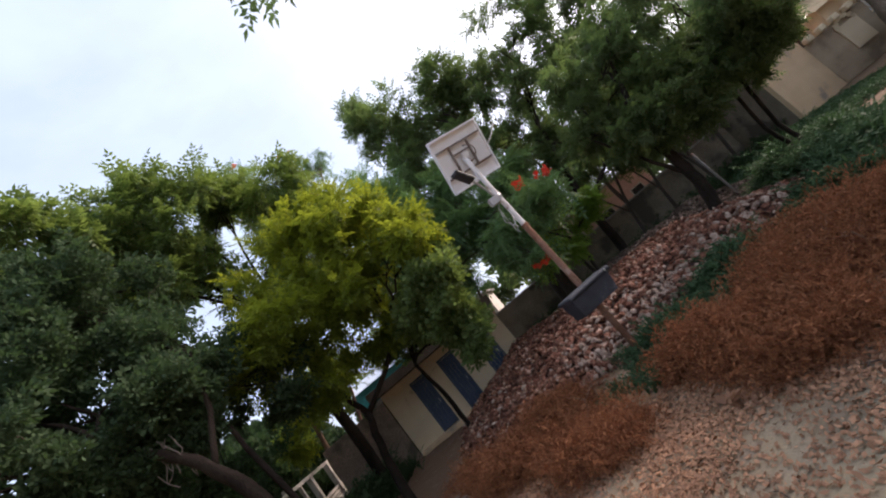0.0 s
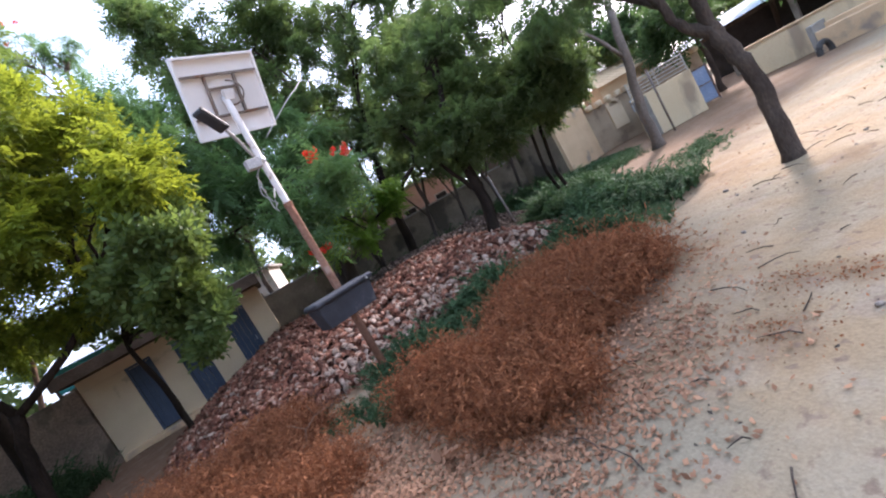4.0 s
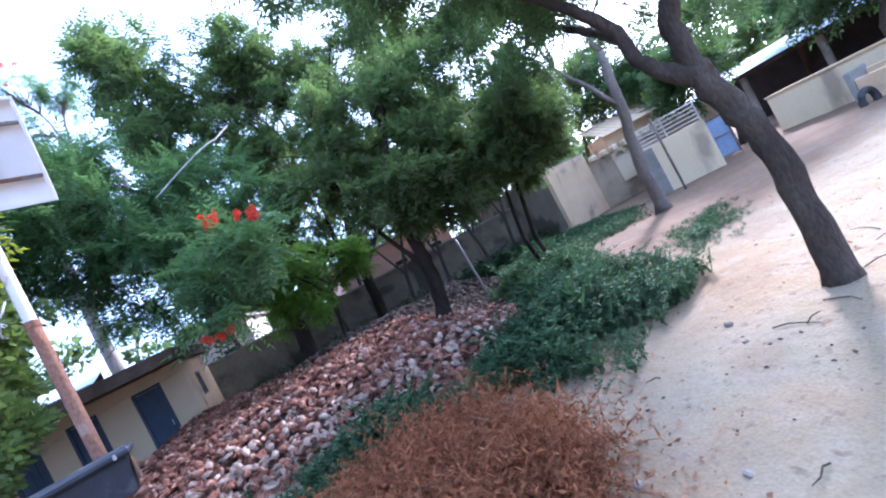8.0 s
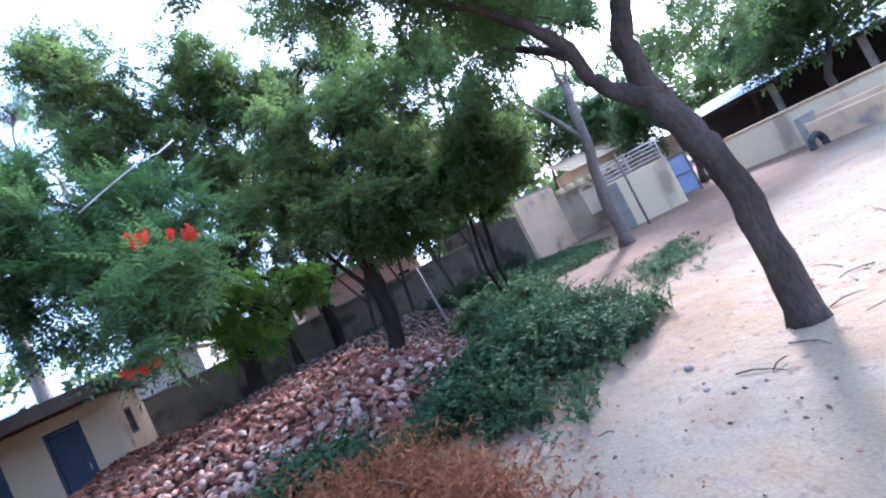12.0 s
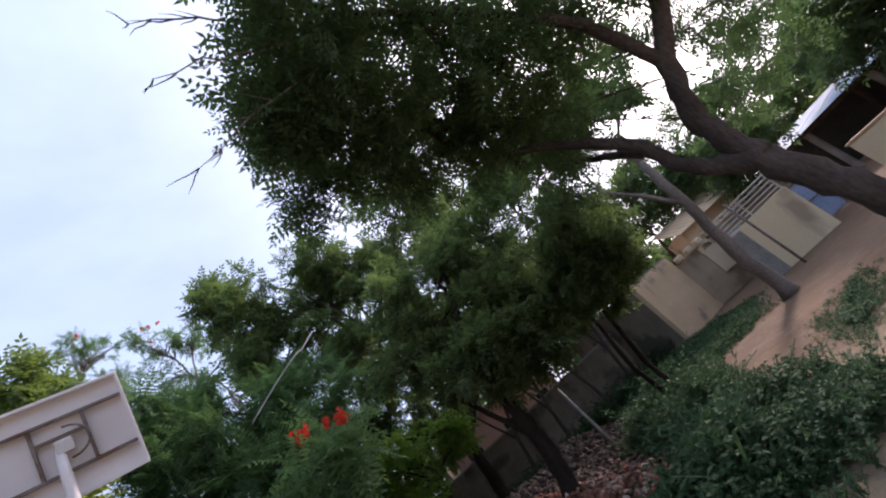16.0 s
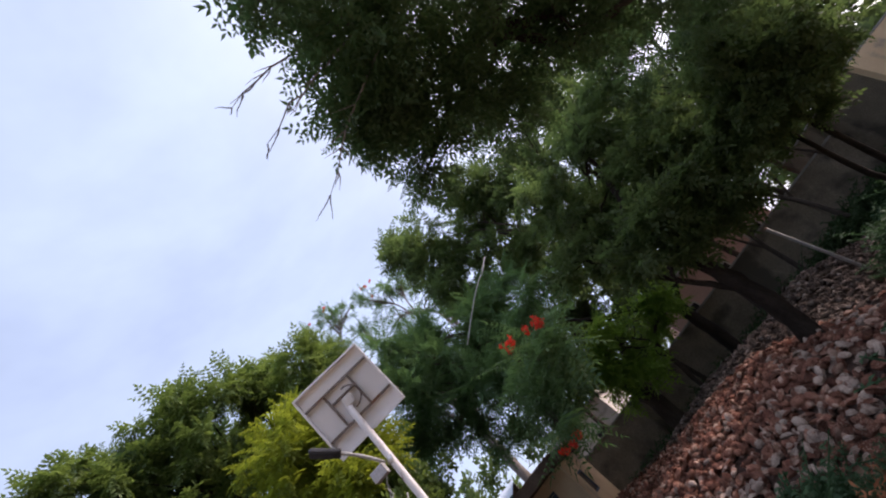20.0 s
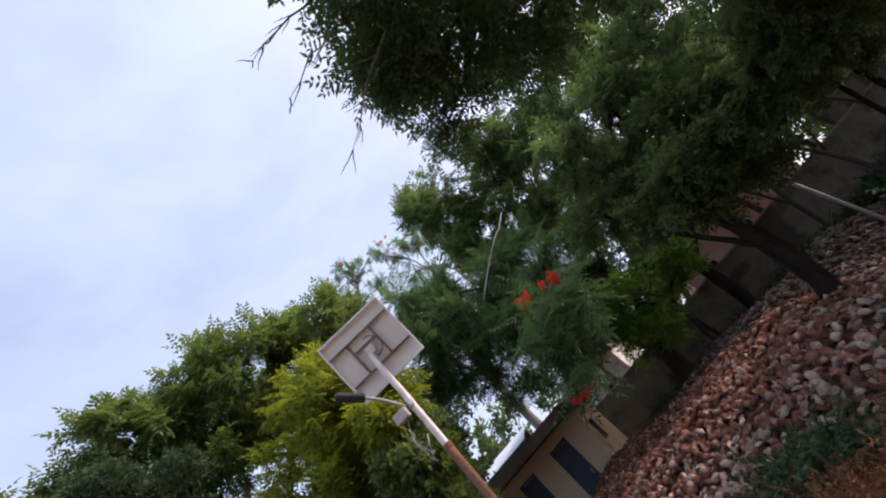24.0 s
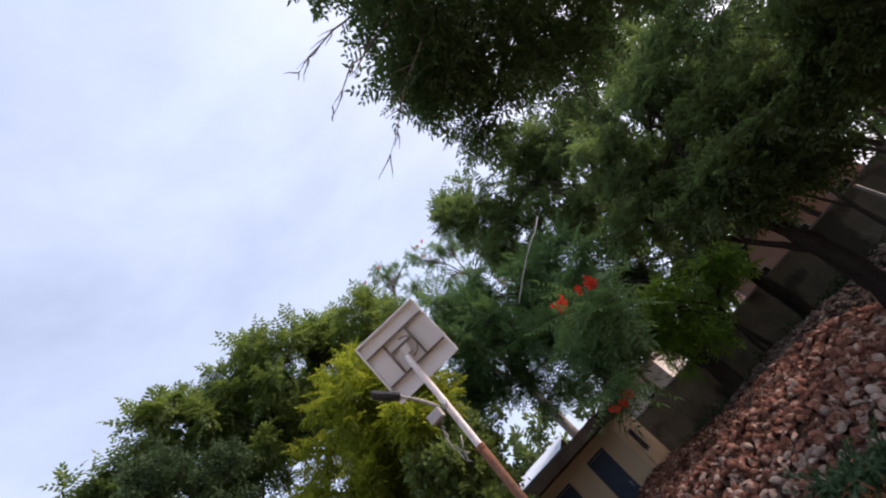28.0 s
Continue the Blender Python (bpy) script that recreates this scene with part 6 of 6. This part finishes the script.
# feathery flame tree with scarlet flowers
tree("flame_tree", "feathery-leaved flame tree with a few scarlet blossoms", [[((3.62, 16.1, -0.1), 0.27), ((3.78, 16.1, 1.29), 0.25), ((3.74, 16.1, 2.02), 0.24), ((3.6, 16.05, 2.5), 0.19), ((3.37, 15.8, 3.96), 0.12), ((3.3, 15.3, 5.0), 0.08)], [((3.72, 16.1, 2.1), 0.13), ((4.34, 16.0, 2.7), 0.10), ((4.9, 15.8, 4.0), 0.06)], [((3.6, 16.05, 2.5), 0.11), ((2.8, 15.6, 3.2), 0.08), ((2.0, 14.8, 4.2), 0.05)]],
     [((2.9, 14.3, 4.0), (1.3, 1.3, 0.7), 28), ((1.5, 14.0, 5.0), (1.5, 1.4, 0.9), 70), ((-0.6, 14.6, 7.4), (1.3, 1.2, 0.8), 40), ((-1.6, 14.8, 5.8), (1.2, 1.2, 0.7), 34), ((0.2, 15.4, 8.8), (1.4, 1.3, 0.9), 44), ((3.6, 13.4, 5.0), (1.2, 1.2, 0.8), 36), ((2.85, 10.6, 2.5), (0.5, 0.5, 0.12), 6), ((0.13, 13.55, 8.0), (0.9, 0.9, 0.8), 16), ((-0.2, 13.4, 6.7), (1.0, 1.0, 0.8), 30), ((-0.7, 13.6, 5.6), (0.9, 0.9, 0.7), 26), ((0.6, 13.6, 7.1), (0.9, 0.9, 0.7), 14), ((0.3, 14.2, 5.3), (0.9, 0.9, 0.7), 14), ((4.0, 10.3, 3.7), (0.7, 0.7, 0.4), 21), ((3.0, 11.6, 3.5), (0.9, 0.9, 0.5), 28), ((1.2, 15.0, 7.0), (1.8, 1.6, 1.3), 57), ((3.0, 15.6, 6.6), (1.7, 1.7, 1.2), 50), ((0.6, 14.6, 4.0), (0.9, 0.9, 0.5), 14)], FERN, M_FERN, M_BARK, 26, 1.0, 9, 0.5,
     flowers=([((4.2, 9.6, 3.85), (0.28, 0.22, 0.16), 6), ((3.75, 9.7, 4.1), (0.12, 0.12, 0.1), 2), ((2.87, 10.3, 2.24), (0.32, 0.2, 0.05), 5)], 0.55))
tree("young_tree", "low bright lime-green tree behind the heap", [[((4.9, 15.9, -0.1), 0.08), ((5.0, 15.8, 1.2), 0.07), ((5.2, 15.7, 2.2), 0.05)]],
     [((4.9, 15.2, 3.2), (1.5, 1.1, 0.9), 60), ((3.7, 15.3, 2.7), (1.2, 0.9, 0.8), 46), ((5.8, 15.1, 2.7), (0.8, 0.8, 0.6), 30), ((4.4, 14.7, 2.2), (0.9, 0.8, 0.5), 26), ((3.3, 15.0, 3.5), (0.9, 0.8, 0.6), 26)], NEEM_BIG, M_BRIGHT, M_BARK, 27, 0.7, 12, 0.5)
# tall dark mass beyond the wall
tree("rain_tree", "tall dense dark green tree beyond the heap", [[((3.6, 18.0, -0.1), 0.26), ((3.7, 18.0, 3.0), 0.22), ((4.0, 18.1, 6.0), 0.17)], [((3.7, 18.0, 3.4), 0.13), ((5.6, 18.2, 6.0), 0.10), ((6.4, 18.4, 8.0), 0.07)]],
     [((3.2, 17.6, 9.6), (2.1, 2.0, 1.8), 97), ((5.6, 18.2, 9.8), (2.3, 2.2, 2.0), 105), ((2.4, 18.2, 12.2), (1.8, 1.8, 1.6), 82), ((4.8, 18.4, 12.0), (2.2, 2.0, 1.7), 97), ((1.9, 17.0, 7.4), (1.5, 1.5, 1.2), 52), ((1.9, 18.8, 14.2), (0.9, 0.9, 0.7), 30), ((7.2, 18.6, 11.4), (1.4, 1.4, 1.2), 37)], NEEM_BIG, M_NEEMDARK, M_BARK, 28, 1.05, 12, 0.7)
# sparse flame tree on the skyline
tree("flame_tree", "sparse far flame tree with bare branches and scarlet tips",
     [[((-6.0, 28.4, -0.1), 0.36), ((-6.0, 28.4, 6.0), 0.30), ((-5.8, 28.2, 11.5), 0.22), ((-6.4, 27.4, 16.5), 0.13)], [((-6.0, 28.4, 7.0), 0.20), ((-4.2, 28.6, 12.5), 0.16), ((-3.4, 29.0, 17.0), 0.10)], [((-6.0, 28.4, 8.0), 0.18), ((-7.6, 27.4, 13.0), 0.14), ((-8.8, 26.2, 17.5), 0.09)]],
     [((-9.1, 25.3, 21.2), (1.8, 1.6, 0.9), 46), ((-6.7, 26.4, 21.4), (1.8, 1.6, 0.9), 46), ((-4.6, 28.1, 20.4), (1.8, 1.6, 0.9), 46), ((-2.6, 29.0, 20.0), (1.7, 1.6, 1.0), 46), ((-7.3, 28.0, 19.0), (1.9, 1.7, 1.0), 30), ((-9.3, 26.6, 19.4), (1.8, 1.6, 1.0), 30), ((-4.6, 29.4, 18.4), (1.8, 1.6, 1.1), 30), ((-1.6, 28.4, 15.2), (2.4, 2.0, 1.6), 40), ((-6.2, 27.6, 15.6), (3.0, 2.4, 1.4), 40), ((-0.5, 28.6, 11.6), (3.0, 2.2, 2.4), 56)], FERN, M_FERN, M_BARK_PALE, 29, 0.62, 11, 0.6, 44,
     flowers=([((-9.1, 25.2, 21.9), (1.6, 1.3, 0.35), 6), ((-6.7, 26.3, 22.1), (1.6, 1.3, 0.35), 6), ((-4.2, 27.9, 21.2), (1.4, 1.2, 0.35), 4)], 0.9), limb_r=0.07)
# yellow-green tree and its neighbours on the other side
tree("rain_tree", "broad yellow-green tree with forked dark trunk near the small house", [[((-3.1, 9.2, -0.1), 0.12), ((-2.9, 9.1, 1.2), 0.10), ((-2.6, 9.0, 2.2), 0.095)], [((-2.6, 9.0, 2.15), 0.075), ((-1.7, 9.2, 2.7), 0.06), ((-0.8, 9.2, 3.4), 0.045)], [((-2.6, 9.0, 2.15), 0.07), ((-2.9, 9.0, 3.0), 0.06), ((-2.8, 8.8, 4.0), 0.05)]],
     [((-0.8, 8.6, 4.6), (1.3, 1.2, 1.0), 90), ((0.2, 8.3, 4.6), (1.0, 1.0, 0.8), 60), ((0.85, 8.1, 4.5), (0.6, 0.6, 0.5), 30), ((-3.3, 8.0, 5.1), (1.0, 1.0, 0.8), 50), ((-2.3, 8.2, 4.9), (1.4, 1.2, 1.1), 90), ((-0.4, 8.9, 5.6), (1.4, 1.3, 1.0), 90), ((-1.9, 9.2, 6.4), (1.5, 1.4, 1.1), 90), ((-0.4, 9.0, 6.6), (1.0, 1.0, 0.7), 50), ((-3.4, 7.9, 4.2), (0.9, 0.9, 0.7), 50), ((-1.5, 8.8, 3.5), (1.1, 1.0, 0.5), 45), ((-2.9, 8.4, 3.4), (0.8, 0.8, 0.5), 35)], NEEM_BIG, M_LIME, M_BARK_DARK, 30, 0.62, 13, 0.40)
tree("small_tree", "small dark-leaved tree in front of the blue doors", [[((-1.55, 11.6, -0.1), 0.075), ((-1.5, 11.4, 1.2), 0.065), ((-1.6, 11.2, 2.4), 0.05)]],
     [((-1.2, 10.6, 3.0), (0.9, 0.9, 0.5), 45), ((-0.3, 9.4, 3.1), (0.9, 0.8, 0.6), 60), ((0.5, 8.5, 2.7), (0.7, 0.7, 0.6), 60), ((-0.4, 10.0, 3.7), (1.0, 1.0, 0.6), 50), ((0.6, 8.3, 1.9), (0.5, 0.5, 0.45), 28), ((0.35, 8.3, 3.5), (0.8, 0.8, 0.6), 45), ((0.8, 8.0, 3.2), (0.6, 0.6, 0.5), 40)], BROAD, M_MIDGREEN, M_BARK_DARK, 31, 1.0, 12, 0.4)
tree("shade_tree", "dark shade tree with thick slanting trunk by the lattice fence", [[((-3.15, 6.9, -0.1), 0.15), ((-3.12, 6.2, 0.9), 0.125), ((-3.14, 5.47, 1.88), 0.115), ((-3.3, 5.42, 2.5), 0.11), ((-3.6, 5.36, 3.1), 0.095), ((-3.98, 5.24, 3.6), 0.085), ((-4.64, 5.13, 4.2), 0.06)], [((-3.12, 6.1, 1.0), 0.06), ((-3.2, 6.1, 1.9), 0.055), ((-3.5, 6.2, 3.0), 0.045), ((-3.7, 6.3, 4.2), 0.035)], [((-3.5, 5.37, 2.9), 0.055), ((-3.3, 5.7, 3.8), 0.045), ((-3.4, 6.1, 4.8), 0.035)]],
     [((-4.8, 5.4, 5.2), (1.5, 1.4, 1.1), 110), ((-3.6, 6.4, 5.4), (1.4, 1.3, 1.1), 100), ((-6.2, 5.2, 6.2), (1.7, 1.5, 1.4), 110), ((-5.0, 7.2, 7.2), (1.9, 1.7, 1.6), 130), ((-6.6, 7.0, 8.4), (1.9, 1.7, 1.4), 110), ((-5.2, 4.0, 4.4), (1.2, 1.2, 0.9), 70), ((-6.6, 3.4, 5.0), (1.6, 1.5, 1.4), 90), ((-3.2, 7.4, 3.9), (0.9, 0.9, 0.7), 50), ((-5.6, 5.0, 3.0), (1.1, 1.1, 0.7), 75), ((-4.3, 5.9, 3.9), (0.8, 0.8, 0.5), 50), ((-3.7, 5.6, 4.4), (0.7, 0.7, 0.5), 44), ((-4.6, 4.6, 3.7), (0.7, 0.7, 0.5), 40), ((-6.3, 7.4, 3.3), (1.2, 1.2, 0.8), 60), ((-5.4, 3.2, 3.2), (1.2, 1.2, 0.8), 50), ((-6.8, 9.6, 3.2), (1.2, 1.2, 0.8), 50)], BROAD, M_BROAD, M_BARK_DARK, 32, 0.85, 12, 0.55)
tree("shade_tree", "tall dark tree behind the yellow-green one", [[((-4.6, 12.0, -0.1), 0.2), ((-4.6, 12.0, 3.0), 0.17), ((-4.2, 12.0, 6.0), 0.12)]],
     [((-3.6, 11.8, 8.6), (2.0, 1.9, 1.7), 120), ((-4.6, 11.0, 10.4), (1.9, 1.8, 1.6), 110), ((-2.4, 12.6, 10.6), (1.9, 1.8, 1.5), 110), ((-3.4, 12.0, 6.8), (1.8, 1.7, 1.2), 90), ((-5.6, 9.8, 8.6), (1.8, 1.7, 1.6), 100), ((-5.1, 9.6, 11.4), (1.3, 1.2, 0.9), 60), ((-3.6, 11.6, 11.2), (1.2, 1.2, 0.9), 50), ((-6.3, 8.0, 10.4), (1.3, 1.2, 1.0), 60), ((-7.0, 6.2, 9.7), (1.2, 1.2, 0.9), 50)], NEEM_BIG, M_MIDGREEN, M_BARK_DARK, 33, 0.9, 13, 0.6)
tree("shade_tree", "spreading grey-green tree beyond the fence", [[((-8.6, 9.6, -0.1), 0.2), ((-8.4, 9.6, 3.0), 0.17), ((-8.0, 9.4, 5.5), 0.12)]],
     [((-7.2, 9.4, 9.8), (2.2, 2.0, 1.8), 120), ((-8.6, 7.6, 8.7), (2.2, 2.0, 1.8), 110), ((-9.8, 6.0, 7.2), (2.2, 2.0, 2.0), 110), ((-7.6, 11.6, 10.9), (2.0, 2.0, 1.6), 100), ((-10.0, 10.0, 5.0), (2.2, 2.2, 2.2), 90), ((-8.6, 4.0, 6.4), (2.0, 2.0, 1.8), 90)], BROAD_BIG, M_NEEM, M_BARK_DARK, 34, 1.0, 11, 0.6)
tree("young_tree", "pale-trunked bright green tree behind the lattice fence", [[((-8.0, 16.2, -0.1), 0.13), ((-7.9, 16.2, 2.0), 0.11), ((-7.6, 16.1, 4.0), 0.08)], [((-6.4, 16.4, -0.1), 0.09), ((-6.2, 16.3, 2.0), 0.08), ((-5.6, 16.2, 3.6), 0.06)]],
     [((-7.2, 16.0, 4.8), (1.5, 1.3, 1.1), 70), ((-5.6, 16.4, 4.6), (1.2, 1.2, 0.9), 50), ((-8.4, 15.6, 3.4), (1.0, 1.0, 0.8), 40)], NEEM_BIG, M_LIME, M_BARK_RED, 35, 0.8, 12, 0.5)
# unseen tree added behind the path's start to block sky light; one bough reaches over it
tree("neem_tree", "neem added out of view to shade the left side, with one bough over the path", [[((-2.2, -3.6, -0.1), 0.24), ((-2.1, -3.5, 1.6), 0.2), ((-1.9, -3.3, 3.2), 0.17)], [((-1.9, -3.3, 3.1), 0.10), ((-0.9, -2.2, 4.3), 0.06), ((-0.2, -0.6, 5.2), 0.035), ((1.0, 0.8, 5.45), 0.025), ((1.8, 1.7, 5.2), 0.012)], [((-1.9, -3.3, 3.1), 0.11), ((-3.6, -2.8, 4.8), 0.07)]],
     [((-3.2, -2.6, 5.6), (1.7, 1.5, 1.0), 70), ((-5.2, -1.8, 5.4), (1.7, 1.4, 1.1), 70), ((-1.2, -3.2, 6.0), (1.6, 1.4, 1.0), 60), ((0.6, -3.6, 5.6), (1.5, 1.4, 0.9), 50), ((-3.6, -4.6, 6.6), (1.9, 1.6, 1.2), 60), ((-6.8, -2.8, 4.6), (1.6, 1.5, 1.4), 60), ((-0.6, -1.4, 5.2), (0.5, 0.4, 0.3), 14), ((1.80, 1.84, 5.10), (0.10, 0.10, 0.08), 4)], NEEM, M_NEEM, M_BARK, 36, 1.0, 10, 0.35)
# trees of the cattle yard and beyond
YARD = [((22.8, 17.2), 6.5, M_NEEM, 41), ((21.6, 13.6), 5.6, M_NEEM, 42), ((23.0, 9.2), 5.4, M_NEEM, 43), ((22.6, 4.6), 6.0, M_LIME, 44), ((21.0, 21.0), 8.0, M_NEEMDARK, 45), ((29.5, 15.0), 9.0, M_NEEM, 46), ((30.0, 8.0), 9.0, M_NEEM, 47), ((24.5, 20.5), 9.0, M_NEEMDARK, 48), ((12.6, 20.8), 9.0, M_NEEMDARK, 49), ((6.8, 22.5), 11.0, M_NEEMDARK, 50), ((10.2, 23.0), 10.5, M_NEEM, 51), ((16.4, 22.0), 9.5, M_NEEMDARK, 52), ((14.6, 24.0), 11.5, M_NEEM, 53), ((18.6, 21.4), 8.5, M_NEEM, 54), ((0.8, 23.5), 9.5, M_NEEMDARK, 57)]
for (x, y), h, leaf, seed in YARD:
    r = random.Random(seed)
    tree("neem_tree", "leafy tree shading the cattle yard", [[((x, y, -0.1), 0.14), ((x + r.uniform(-0.3, 0.3), y, h * 0.3), 0.11), ((x + r.uniform(-0.5, 0.5), y + r.uniform(-0.4, 0.4), h * 0.5), 0.08)]],
         [((x + r.uniform(-1.2, 1.2), y + r.uniform(-1.2, 1.2), h * k), (1.3 + 0.1 * h, 1.3 + 0.1 * h, 1.0), 42) for k in (0.58, 0.68, 0.8, 0.92)], NEEM_BIG, leaf, M_BARK, seed, 1.25, 7, 0.65, 6)


def hedge():
    """Dense dark bushes behind the lattice fence."""
    rs = np.random.RandomState(55)
    blobs = []
    for k in range(26):
        y = -1 + 25 * (k + rs.uniform(0, 1)) / 26
        blobs.append(((-9.2 - 0.12 * (y - 5) - rs.uniform(0, 2.2), y, rs.uniform(0.8, 3.4)), (1.4, 1.4, 1.7), 130))
    for k in range(16):
        y = -1 + 25 * (k + rs.uniform(0, 1)) / 16
        blobs.append(((-11.5 - 0.12 * (y - 5) - rs.uniform(0, 2.0), y, rs.uniform(3.6, 5.4)), (1.7, 1.7, 1.5), 100))
    ob, _ = crown("hedge", blobs, BROAD_BIG, M_BROAD, None, 56, 1.35, 5, 0.6)
    tagged(ob, "dense dark green bushes behind the lattice fence", "bushes", kind="stuff")


hedge()


def far_trees():
    """A belt of woods round the horizon."""
    rs = np.random.RandomState(77)
    blobs = []
    for k in range(64):
        a = 2 * math.pi * k / 64 + rs.uniform(-0.04, 0.04)
        d = rs.uniform(46, 62)
        h = rs.uniform(3.5, 6.5)
        blobs.append(((5 + d * math.sin(a), 6 + d * math.cos(a), h), (4.5, 4.5, h * 0.95), 22))
    ob, _ = crown("far_trees", blobs, BROAD_BIG, M_NEEMDARK, None, 78, 4.0, 6, 1.7)
    tagged(ob, "distant belt of dark green trees", "trees", kind="stuff")


far_trees()
